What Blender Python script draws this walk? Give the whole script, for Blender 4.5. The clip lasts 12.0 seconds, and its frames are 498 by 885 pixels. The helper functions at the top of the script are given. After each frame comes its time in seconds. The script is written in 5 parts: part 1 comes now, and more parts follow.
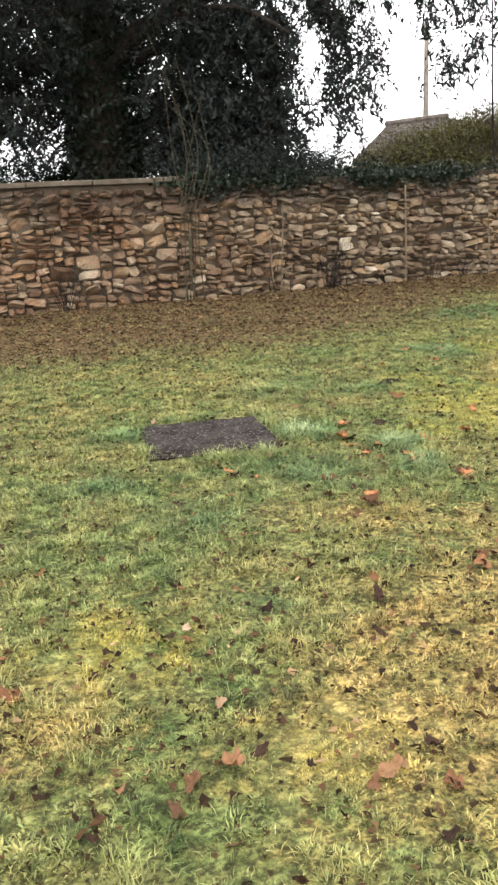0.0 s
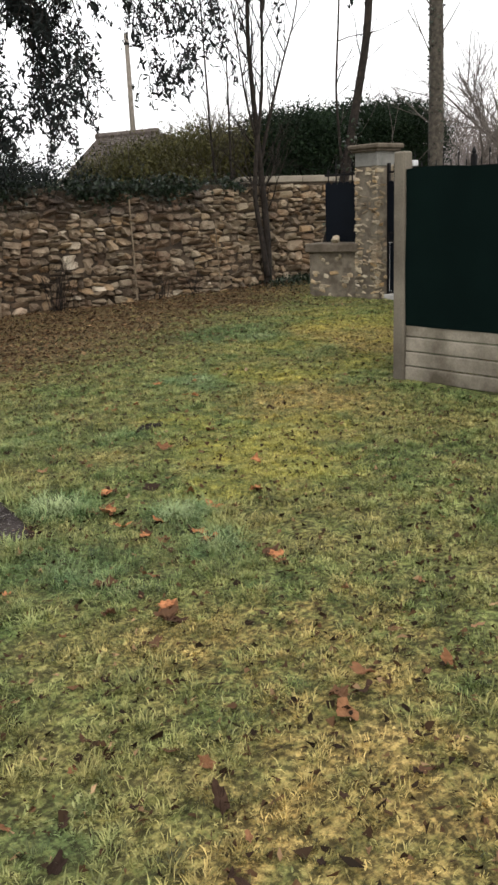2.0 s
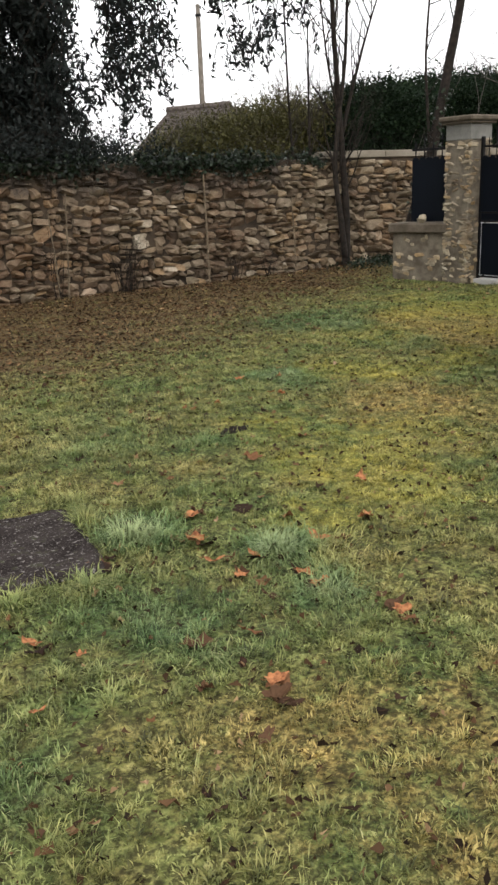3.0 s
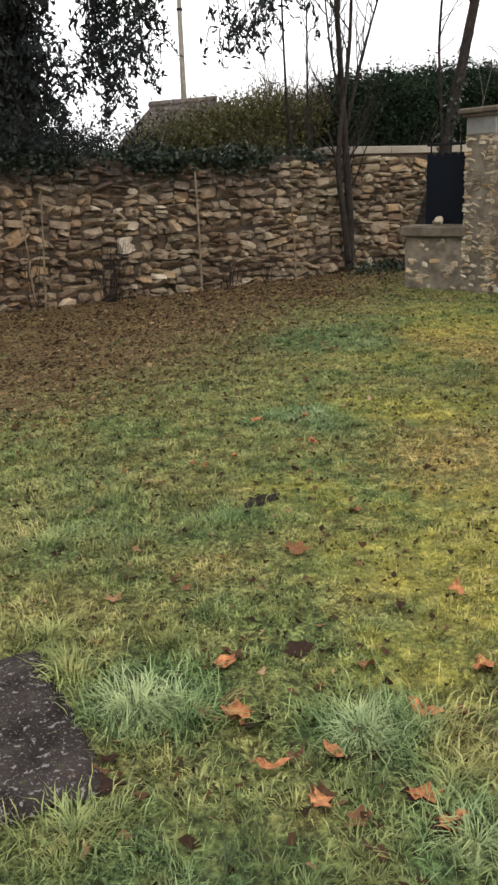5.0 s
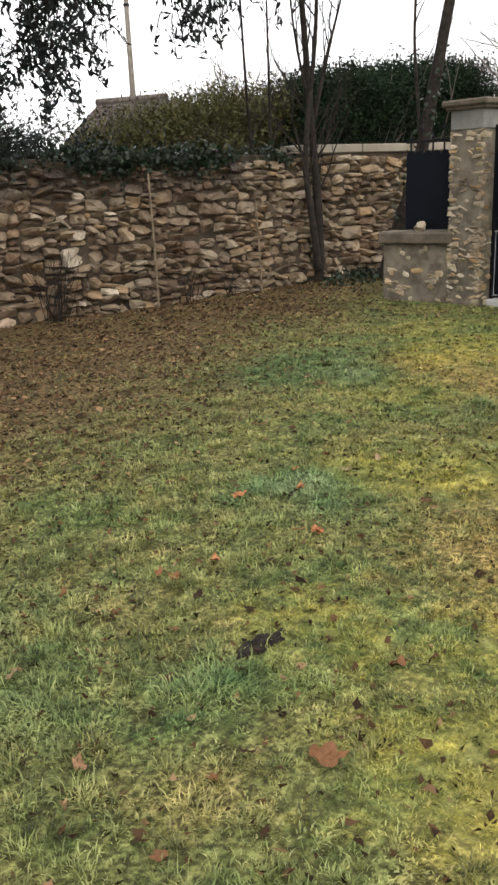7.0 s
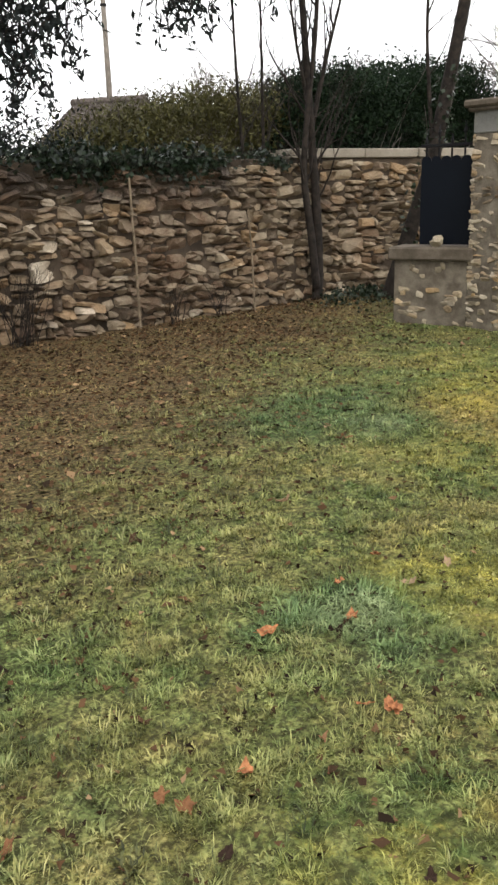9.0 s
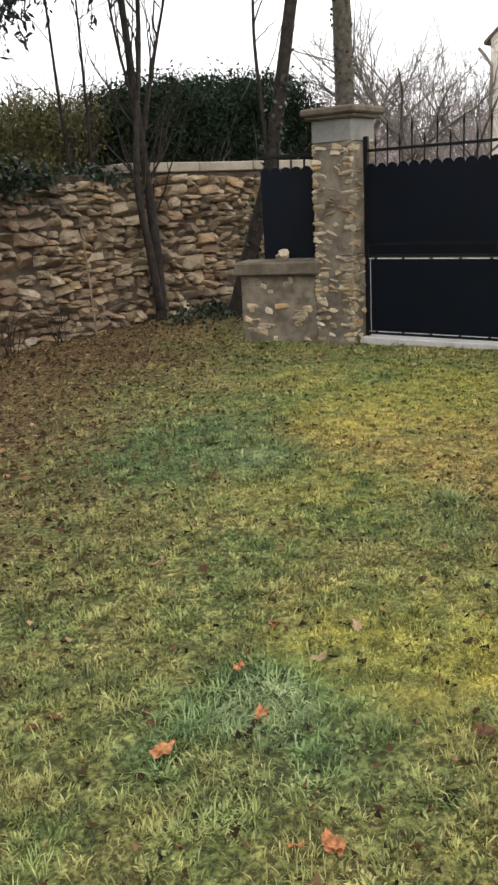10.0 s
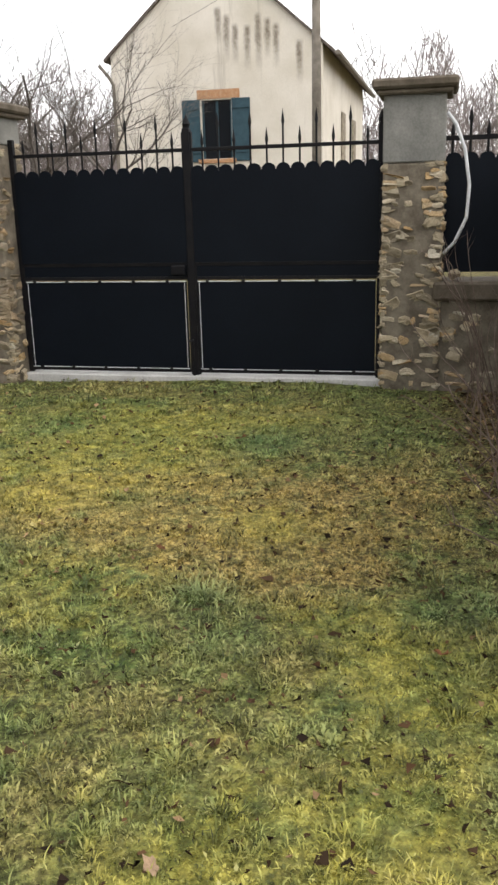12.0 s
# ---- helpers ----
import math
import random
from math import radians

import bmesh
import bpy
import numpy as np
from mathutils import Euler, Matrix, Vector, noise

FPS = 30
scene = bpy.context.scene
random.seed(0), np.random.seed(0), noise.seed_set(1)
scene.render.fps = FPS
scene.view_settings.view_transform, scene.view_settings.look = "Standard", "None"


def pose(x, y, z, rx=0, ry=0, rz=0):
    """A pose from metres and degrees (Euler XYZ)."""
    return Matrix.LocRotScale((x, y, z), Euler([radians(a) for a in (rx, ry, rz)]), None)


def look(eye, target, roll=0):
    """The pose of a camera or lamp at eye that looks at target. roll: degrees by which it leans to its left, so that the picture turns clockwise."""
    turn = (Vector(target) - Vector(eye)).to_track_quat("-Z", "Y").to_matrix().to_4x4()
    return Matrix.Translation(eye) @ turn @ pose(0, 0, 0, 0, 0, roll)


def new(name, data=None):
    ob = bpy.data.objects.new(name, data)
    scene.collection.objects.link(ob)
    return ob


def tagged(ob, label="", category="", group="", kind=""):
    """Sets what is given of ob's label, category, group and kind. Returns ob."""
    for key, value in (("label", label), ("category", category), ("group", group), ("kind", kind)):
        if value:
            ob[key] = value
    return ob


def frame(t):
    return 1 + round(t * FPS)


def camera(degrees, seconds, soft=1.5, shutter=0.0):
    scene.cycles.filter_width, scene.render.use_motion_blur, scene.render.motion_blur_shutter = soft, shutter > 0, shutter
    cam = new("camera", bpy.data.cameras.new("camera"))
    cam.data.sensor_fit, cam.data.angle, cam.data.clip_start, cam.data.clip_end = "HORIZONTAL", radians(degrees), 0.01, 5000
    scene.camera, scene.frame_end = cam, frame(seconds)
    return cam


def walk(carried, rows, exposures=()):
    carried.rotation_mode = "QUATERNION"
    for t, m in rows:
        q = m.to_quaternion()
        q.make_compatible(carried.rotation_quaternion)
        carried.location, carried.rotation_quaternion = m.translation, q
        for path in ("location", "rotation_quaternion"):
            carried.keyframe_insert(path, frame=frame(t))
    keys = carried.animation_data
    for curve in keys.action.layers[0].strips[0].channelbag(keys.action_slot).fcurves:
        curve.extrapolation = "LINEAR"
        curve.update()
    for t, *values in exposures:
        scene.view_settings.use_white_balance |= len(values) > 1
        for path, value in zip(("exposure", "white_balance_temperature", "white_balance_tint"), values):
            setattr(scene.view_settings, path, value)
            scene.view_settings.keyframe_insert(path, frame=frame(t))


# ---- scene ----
cam = camera(32.6, 12.0, soft=2.7)
METRES, EYE, TILT, LEAN, TURN = 7.7, 1.5, 0.0, 0.0, -20.4
ROWS = [
    (0.0, 0.0, 0.0, 0.0, -0.76, -15.76, 2.71),
    (0.5, 0.0002, 0.0403, 0.0012, -4.6, -14.52, 2.37),
    (1.0, -0.0027, 0.0784, -0.0004, -11.4, -14.19, 2.36),
    (1.5, -0.0074, 0.1155, 0.002, -19.06, -15.38, 2.59),
    (2.0, -0.0039, 0.1552, -0.0, -19.46, -15.62, 2.3),
    (2.5, -0.0011, 0.1994, 0.0002, -15.97, -15.54, 1.83),
    (3.0, -0.0039, 0.2473, 0.0012, -15.26, -16.93, 2.1),
    (5.0, 0.0095, 0.4253, -0.0017, -16.66, -16.96, 1.88),
    (5.5, 0.0211, 0.4686, 0.0011, -16.49, -17.11, 1.7),
    (6.0, 0.0283, 0.51, -0.0, -17.34, -17.01, 2.15),
    (6.5, 0.0325, 0.5543, 0.0017, -19.73, -17.48, 2.76),
    (7.0, 0.0454, 0.5934, 0.0018, -19.79, -17.03, 2.31),
    (7.5, 0.0562, 0.6333, 0.001, -19.21, -16.94, 1.15),
    (9.5, 0.0859, 0.8001, 0.0025, -24.11, -16.31, 2.57),
    (10.0, 0.098, 0.8345, 0.0023, -32.48, -16.13, 3.07),
    (10.5, 0.119, 0.8704, 0.0023, -38.58, -15.26, 2.58),
    (11.0, 0.1358, 0.9036, -0.0001, -49.05, -15.62, 1.92),
    (11.5, 0.1477, 0.9368, 0.0015, -57.57, -16.38, 1.47),
    (12.0, 0.1667, 0.97, -0.0018, -56.71, -15.91, 1.52),
]
walk(cam, [(t, pose(0, 0, EYE, TILT, LEAN, TURN) @ pose(METRES * x, METRES * y, METRES * z, 90 + pitch, roll, yaw)) for t, x, y, z, yaw, pitch, roll in ROWS],
     exposures=[(0.0, 0.86), (0.5, 0.44), (1.0, 0.55), (1.6, 0.16), (3.2, 0.06), (5.5, 0.22), (9.5, 0.33), (12.0, 0.32)])

# ---- light: a bright overcast winter sky ----
world = bpy.data.worlds.new("overcast")
scene.world = world
world.use_nodes = True
wn, wl = world.node_tree.nodes, world.node_tree.links
sky = wn.new("ShaderNodeTexSky")
sky.sky_type, sky.sun_disc = "NISHITA", False
sky.sun_elevation, sky.sun_rotation = radians(38), radians(200)
sky.dust_density, sky.air_density = 6.0, 1.0
cloud = wn.new("ShaderNodeMix")
cloud.data_type = "RGBA"
cloud.inputs[0].default_value = 0.88
cloud.inputs[7].default_value = (13.2, 13.1, 13.2, 1)
wl.new(sky.outputs[0], cloud.inputs[6])
wl.new(cloud.outputs[2], wn["Background"].inputs[0])
wn["Background"].inputs[1].default_value = 0.13
sun = new("sun", bpy.data.lights.new("sun", "SUN"))
sun.data.energy, sun.data.angle, sun.data.color = 0.7, radians(25), (1, 0.96, 0.9)
sun.matrix_world = look((0, 0, 30), (8, 14, 12))


# ---- materials ----
class Mat:
    """A node material with a few short calls."""

    def __init__(self, name, rough=0.8, metal=0.0, spec=0.3):
        self.m = bpy.data.materials.new(name)
        self.m.use_nodes = True
        self.n, self.l = self.m.node_tree.nodes, self.m.node_tree.links
        self.b = self.n["Principled BSDF"]
        self.b.inputs["Roughness"].default_value = rough
        self.b.inputs["Metallic"].default_value = metal
        self.b.inputs["Specular IOR Level"].default_value = spec
        self.pos = self.n.new("ShaderNodeNewGeometry").outputs["Position"]

    def put(self, socket, value):
        if isinstance(value, bpy.types.NodeSocket):
            self.l.new(value, socket)
        elif isinstance(value, tuple):
            socket.default_value = (*value[:3], 1) if len(socket.default_value) == 4 else value
        else:
            socket.default_value = value

    def noise(self, scale, detail=3, rough=0.55, vector=None, stretch=None):
        t = self.n.new("ShaderNodeTexNoise")
        v = vector or self.pos
        if stretch:
            k = self.n.new("ShaderNodeVectorMath")
            k.operation = "MULTIPLY"
            self.l.new(v, k.inputs[0])
            k.inputs[1].default_value = stretch
            v = k.outputs[0]
        self.l.new(v, t.inputs["Vector"])
        t.inputs["Scale"].default_value, t.inputs["Detail"].default_value, t.inputs["Roughness"].default_value = scale, detail, rough
        return t.outputs["Fac"]

    def ramp(self, fac, *stops):
        r = self.n.new("ShaderNodeValToRGB")
        while len(r.color_ramp.elements) < len(stops):
            r.color_ramp.elements.new(0.5)
        for e, (p, c) in zip(r.color_ramp.elements, stops):
            e.position, e.color = p, ((c, c, c, 1) if isinstance(c, (int, float)) else (*c, 1))
        self.put(r.inputs[0], fac)
        return r.outputs[0]

    def mix(self, fac, a, b, how="MIX"):
        x = self.n.new("ShaderNodeMix")
        x.data_type, x.blend_type = "RGBA", how
        for i, v in ((0, fac), (6, a), (7, b)):
            self.put(x.inputs[i], v)
        return x.outputs[2]

    def math(self, op, a, b=0.0):
        x = self.n.new("ShaderNodeMath")
        x.operation = op
        self.put(x.inputs[0], a), self.put(x.inputs[1], b)
        return x.outputs[0]

    def attr(self, name):
        a = self.n.new("ShaderNodeAttribute")
        a.attribute_name = name
        return a.outputs["Fac"]

    def piece(self):
        """A random number for each piece, whether an object or an island of one."""
        a, b = self.n.new("ShaderNodeObjectInfo").outputs["Random"], self.n.new("ShaderNodeNewGeometry").outputs["Random Per Island"]
        return self.math("FRACT", self.math("ADD", a, b))

    def bump(self, height, strength=0.4, distance=0.01):
        b = self.n.new("ShaderNodeBump")
        b.inputs["Strength"].default_value, b.inputs["Distance"].default_value = strength, distance
        self.l.new(height, b.inputs["Height"])
        self.l.new(b.outputs[0], self.b.inputs["Normal"])

    def done(self, color):
        self.put(self.b.inputs["Base Color"], color)
        return self.m


def plain(name, a, b, scale=6.0, rough=0.8, metal=0.0, spec=0.3, bump=0.25, fine=60.0):
    """Two close colours blotched over one another, with fine grain and relief."""
    m = Mat(name, rough, metal, spec)
    g = m.noise(fine, 3)
    c = m.mix(m.ramp(m.noise(scale, 4), (0.35, 0.0), (0.68, 1.0)), a, b)
    c = m.mix(0.5, c, m.ramp(g, (0.3, 0.55), (0.7, 1.0)), "MULTIPLY")
    m.bump(g, bump, 0.006)
    return m.done(c)


def lawn_color(m, dark):
    """The lawn's patches: green turf, lush tufts, yellow moss, tan dead grass, and brown leaf litter where the attributes say so."""
    mid, fine, tuft = m.noise(3.4, 5, 0.7), m.noise(24, 3, 0.7), m.noise(8.5, 4, 0.65)
    wide = m.noise(1.1, 4, 0.6)
    wob = m.math("MULTIPLY", m.math("SUBTRACT", m.noise(5.0, 6, 0.8), 0.5), 2.6)
    green = m.mix(m.ramp(tuft, (0.38, 0.0), (0.62, 1.0)), (0.085, 0.13, 0.036), (0.255, 0.305, 0.10))
    olive = m.mix(m.ramp(fine, (0.38, 0.0), (0.62, 1.0)), (0.22, 0.19, 0.056), (0.45, 0.38, 0.145))
    c = m.mix(m.ramp(m.math("ADD", m.math("MULTIPLY", wide, 0.6), m.math("MULTIPLY", mid, 0.5)), (0.47, 0.0), (0.66, 0.85)), green, olive)
    straw = m.mix(m.ramp(fine, (0.36, 0.0), (0.62, 1.0)), (0.36, 0.23, 0.08), (0.64, 0.45, 0.16))
    c = m.mix(m.ramp(m.math("ADD", m.attr("tan"), wob), (0.2, 0.0), (0.95, 0.85)), c, straw)
    moss = m.mix(m.ramp(m.noise(11, 4, 0.65), (0.36, 0.0), (0.62, 1.0)), (0.28, 0.255, 0.05), (0.52, 0.45, 0.085))
    c = m.mix(m.ramp(m.math("ADD", m.attr("moss"), wob), (0.25, 0.0), (1.1, 0.8)), c, moss)
    rich = m.mix(m.ramp(m.attr("lush"), (0.75, 0.0), (1.1, 1.0)), (0.095, 0.185, 0.07), (0.27, 0.34, 0.165))
    c = m.mix(m.ramp(m.math("ADD", m.attr("lush"), m.math("MULTIPLY", wob, 0.75)), (0.2, 0.0), (0.9, 0.85)), c, rich)
    # clumps of a hand's breadth, some dark and wet, some dry
    c = m.mix(0.8, c, m.ramp(m.noise(13, 4, 0.7), (0.38, (0.42, 0.46, 0.42)), (0.62, (1.2, 1.18, 1.18))), "MULTIPLY")
    earth = m.mix(m.ramp(fine, (0.38, 0.0), (0.62, 1.0)), (0.078, 0.044, 0.021), (0.29, 0.18, 0.092))
    l = m.math("ADD", m.attr("litter"), m.math("MULTIPLY", m.math("SUBTRACT", m.noise(1.6, 5, 0.75), 0.5), 1.5))
    return m.mix(m.ramp(l, (0.3, 0.0), (1.05, 0.85 if dark else 0.55)), c, earth), fine


def make_lawn(name, dark):
    m = Mat(name, 0.9 if dark else 0.62, 0, 0.15 if dark else 0.38)
    c, fine = lawn_color(m, dark)
    if dark:
        # moss cushions cover the soil between the blades
        bare = m.math("MULTIPLY", m.ramp(m.noise(42, 3, 0.7), (0.42, 0.82), (0.62, 0.07)), m.ramp(m.math("ADD", m.attr("moss"), m.math("MULTIPLY", m.math("SUBTRACT", m.noise(2.3, 4, 0.65), 0.5), 1.2)), (0.15, 1.0), (0.7, 0.62)))
        # near-black flecks: dark soil, and shadow gaps between blades put into its colour
        c = m.mix(bare, c, (0.016, 0.013, 0.007))
        m.bump(fine, 0.9, 0.03)
    else:
        c = m.mix(1.0, c, m.ramp(m.attr("tone"), (0.0, (0.10, 0.12, 0.08)), (0.3, (0.62, 0.66, 0.56)), (0.6, (1.22, 1.22, 1.2))), "MULTIPLY")
        c = m.mix(m.ramp(m.attr("tone"), (0.86, 0.0), (1.0, 0.4)), c, (0.46, 0.43, 0.22))
    return m.done(c)


SOIL, BLADE = make_lawn("lawn_soil", True), make_lawn("lawn_blade", False)


def make_stone(name, warm=1.0, pale=False):
    m = Mat(name, 0.88, 0, 0.2)
    p = m.piece()
    base = m.ramp(p, (0.0, (0.12, 0.092, 0.065)), (0.16, (0.38, 0.315, 0.225)), (0.32, (0.22, 0.16, 0.105)), (0.5, (0.47, 0.40, 0.285)), (0.68, (0.35, 0.285, 0.20)), (0.84, (0.44, 0.31, 0.175)), (0.95, (0.50, 0.43, 0.31)), (1.0, (0.74, 0.66, 0.52)))
    if pale:
        base = m.ramp(p, (0.0, (0.24, 0.20, 0.14)), (0.3, (0.48, 0.40, 0.27)), (0.55, (0.62, 0.54, 0.40)), (0.75, (0.50, 0.33, 0.15)), (1.0, (0.72, 0.66, 0.53)))
    g, big, blot = m.noise(70, 4, 0.65), m.noise(0.9, 3), m.noise(9, 5, 0.65)
    c = m.mix(0.7, base, m.ramp(blot, (0.3, 0.5), (0.65, 1.0)), "MULTIPLY")
    c = m.mix(m.ramp(blot, (0.56, 0.0), (0.72, 0.45)), c, (0.50, 0.44, 0.34))
    sep = m.n.new("ShaderNodeSeparateXYZ")
    m.l.new(m.pos, sep.inputs[0])
    if pale:
        c = m.mix(m.ramp(big, (0.46, 0.0), (0.64, 0.5)), c, (0.11, 0.09, 0.07))
    else:
        # black lichen crusts, thickest on the older stretch and along the top courses
        older = m.ramp(m.math("MULTIPLY", sep.outputs[0], 0.1), (0.96, 1.0), (1.06, 0.0))
        crest = m.ramp(m.math("MULTIPLY", sep.outputs[2], 0.5), (0.60, 0.14), (0.92, 0.42))
        l = m.math("SUBTRACT", m.math("ADD", m.noise(1.3, 5, 0.7), m.math("MULTIPLY", older, crest)), 0.13)
        c = m.mix(m.ramp(l, (0.49, 0.0), (0.66, 0.9)), c, m.mix(m.ramp(g, (0.4, 0.0), (0.6, 1.0)), (0.045, 0.038, 0.032), (0.115, 0.10, 0.085)))
        # iron-rich, rustier stones in the older stretch of the wall
        old = m.ramp(m.math("MULTIPLY", sep.outputs[0], 0.1), (0.3, 0.9), (0.8, 0.2))
        c = m.mix(m.math("MULTIPLY", old, m.ramp(m.noise(2.4, 4, 0.65), (0.35, 0.2), (0.65, 1.0))), c, m.mix(0.8, c, (0.72, 0.40, 0.26), "MULTIPLY"))
    c = m.mix(m.ramp(m.noise(1.3, 4, 0.65), (0.5, 0.0), (0.7, 0.4 * warm)), c, (0.31, 0.165, 0.075))
    c = m.mix(0.6, c, m.ramp(g, (0.3, 0.55), (0.7, 1.0)), "MULTIPLY")
    m.bump(m.math("ADD", g, blot), 0.7, 0.02)
    return m.done(c)


STONE = make_stone("rubble_stone")
# mortar colour is darkened to deepen the joint shadows between the stones
MORTAR = plain("lime_mortar", (0.035, 0.026, 0.018), (0.12, 0.09, 0.062), 3, 0.95, bump=0.6)
RENDER_GREY = plain("pillar_render", (0.10, 0.082, 0.06), (0.23, 0.198, 0.15), 7, 0.9, bump=0.5)
PALE_RENDER = plain("pillar_plaster", (0.17, 0.168, 0.152), (0.26, 0.255, 0.232), 4, 0.85)
CAP = plain("weathered_concrete_cap", (0.085, 0.068, 0.048), (0.16, 0.132, 0.10), 7, 0.9, bump=0.5)
COPING = plain("pale_coping", (0.26, 0.225, 0.175), (0.36, 0.32, 0.255), 4, 0.9)
CONCRETE = plain("concrete", (0.10, 0.085, 0.065), (0.21, 0.185, 0.145), 1.6, 0.9, bump=0.35)
STEEL = plain("dark_blue_steel", (0.0030, 0.0048, 0.0084), (0.0044, 0.0068, 0.0114), 1.5, 0.5, 0.0, 0.10, bump=0.04)
IRON = plain("black_painted_iron", (0.007, 0.007, 0.009), (0.014, 0.013, 0.013), 8, 0.55, 0.0, 0.12, bump=0.15)
ALGAE = plain("algae_stained_plank", (0.10, 0.13, 0.07), (0.24, 0.27, 0.17), 2.0, 0.9, bump=0.35)
PLANK_STAIN = plain("stained_concrete", (0.085, 0.07, 0.048), (0.33, 0.295, 0.235), 2.6, 0.9, bump=0.4)
WHITE = plain("pale_strip", (0.55, 0.56, 0.57), (0.7, 0.71, 0.72), 9, 0.6)
CLOTH = plain("green_screen_cloth", (0.0014, 0.0056, 0.0052), (0.0026, 0.0088, 0.0078), 2.0, 0.85, spec=0.05, bump=0.3, fine=200)
CLOTH.node_tree.nodes["Principled BSDF"].inputs["Sheen Weight"].default_value = 0.04
CLOTH.node_tree.nodes["Principled BSDF"].inputs["Sheen Tint"].default_value = (0.12, 0.35, 0.2, 1)
BARK = plain("bark", (0.014, 0.011, 0.009), (0.040, 0.031, 0.024), 14, 0.95, bump=0.8, fine=45)
PALE_BARK = plain("pale_bark", (0.05, 0.043, 0.034), (0.115, 0.10, 0.08), 12, 0.95, bump=0.6)
TWIG = plain("twig_bark", (0.11, 0.095, 0.082), (0.21, 0.185, 0.165), 10, 0.9)
CANE = plain("cane", (0.13, 0.10, 0.065), (0.27, 0.21, 0.14), 10, 0.8)


def foliage(name, a, b, c, rough=0.6, spec=0.2):
    m = Mat(name, rough, 0, spec)
    col = m.ramp(m.attr("tone"), (0.0, a), (0.6, b), (1.0, c))
    col = m.mix(0.5, col, m.ramp(m.noise(1.3, 3), (0.35, 0.5), (0.65, 1.0)), "MULTIPLY")
    return m.done(col)


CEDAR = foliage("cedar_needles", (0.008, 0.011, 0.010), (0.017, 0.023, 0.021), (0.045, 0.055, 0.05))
SILL = plain("pale_threshold", (0.42, 0.41, 0.39), (0.55, 0.54, 0.52), 3, 0.8)
PILLAR_STONE = make_stone("pillar_stone", 0.6, True)
HEDGE = foliage("conifer_hedge", (0.006, 0.013, 0.007), (0.015, 0.030, 0.013), (0.042, 0.070, 0.026), 0.7, 0.1)
SHRUB = foliage("winter_shrub", (0.045, 0.045, 0.014), (0.10, 0.095, 0.03), (0.19, 0.17, 0.06))
IVY = foliage("ivy", (0.010, 0.017, 0.010), (0.024, 0.038, 0.02), (0.13, 0.15, 0.115), 0.3)
LEAF = foliage("dead_leaf", (0.020, 0.014, 0.009), (0.13, 0.072, 0.036), (0.46, 0.31, 0.17), 0.8, 0.06)
THICKET = foliage("far_thicket", (0.14, 0.115, 0.105), (0.26, 0.22, 0.205), (0.40, 0.36, 0.35))


# ---- builders ----
class MB:
    """Vertices and faces of one mesh."""

    def __init__(self):
        self.v, self.f = [], []

    def add(self, v, f):
        o = len(self.v)
        self.v += [tuple(p) for p in v]
        self.f += [tuple(i + o for i in q) for q in f]
        return self

    def box(self, x0, y0, z0, x1, y1, z1, c=0.006, m=None):
        """A box with chamfered edges."""
        c = min(c, (x1 - x0) * 0.3, (y1 - y0) * 0.3, (z1 - z0) * 0.3)
        bm = bmesh.new()
        bmesh.ops.create_cube(bm, size=1)
        for v in bm.verts:
            v.co = ((x0, x1)[v.co.x > 0], (y0, y1)[v.co.y > 0], (z0, z1)[v.co.z > 0])
        if c > 0:
            bmesh.ops.bevel(bm, geom=bm.edges[:], offset=c, segments=1, affect="EDGES")
        bm.verts.index_update()
        vs = [(m @ v.co if m else v.co.copy()) for v in bm.verts]
        self.add(vs, [[v.index for v in f.verts] for f in bm.faces])
        bm.free()
        return self

    def tube(self, pts, radii, n=6, cap=True):
        """A tapered tube along points."""
        pts = [Vector(p) for p in pts]
        rings, o = [], len(self.v)
        for i, p in enumerate(pts):
            d = (pts[min(i + 1, len(pts) - 1)] - pts[max(i - 1, 0)]).normalized()
            a = d.orthogonal().normalized() if i == 0 else (a - d * a.dot(d)).normalized()
            b = d.cross(a)
            for k in range(n):
                w = 2 * math.pi * k / n
                self.v.append(tuple(p + (a * math.cos(w) + b * math.sin(w)) * radii[i]))
        for i in range(len(pts) - 1):
            for k in range(n):
                self.f.append((o + i * n + k, o + i * n + (k + 1) % n, o + (i + 1) * n + (k + 1) % n, o + (i + 1) * n + k))
        if cap:
            self.f.append(tuple(o + k for k in range(n))[::-1])
            self.f.append(tuple(o + (len(pts) - 1) * n + k for k in range(n)))
        return self

    def mesh(self, name, mat, smooth=False):
        me = bpy.data.meshes.new(name)
        me.from_pydata(self.v, [], self.f)
        me.materials.append(mat)
        if smooth:
            me.polygons.foreach_set("use_smooth", [True] * len(me.polygons))
        return me


def part(name, mb, mat, parent=None, label="", smooth=False):
    ob = new(name, mb.mesh(name, mat, smooth) if isinstance(mb, MB) else mb)
    ob.parent = parent
    return tagged(ob, label)


def thing(name, label, category, group="", kind="", at=(0, 0, 0), rz=0):
    ob = new(name)
    ob.empty_display_size = 0.1
    ob.matrix_world = pose(*at, 0, 0, rz)
    return tagged(ob, label, category, group, kind)


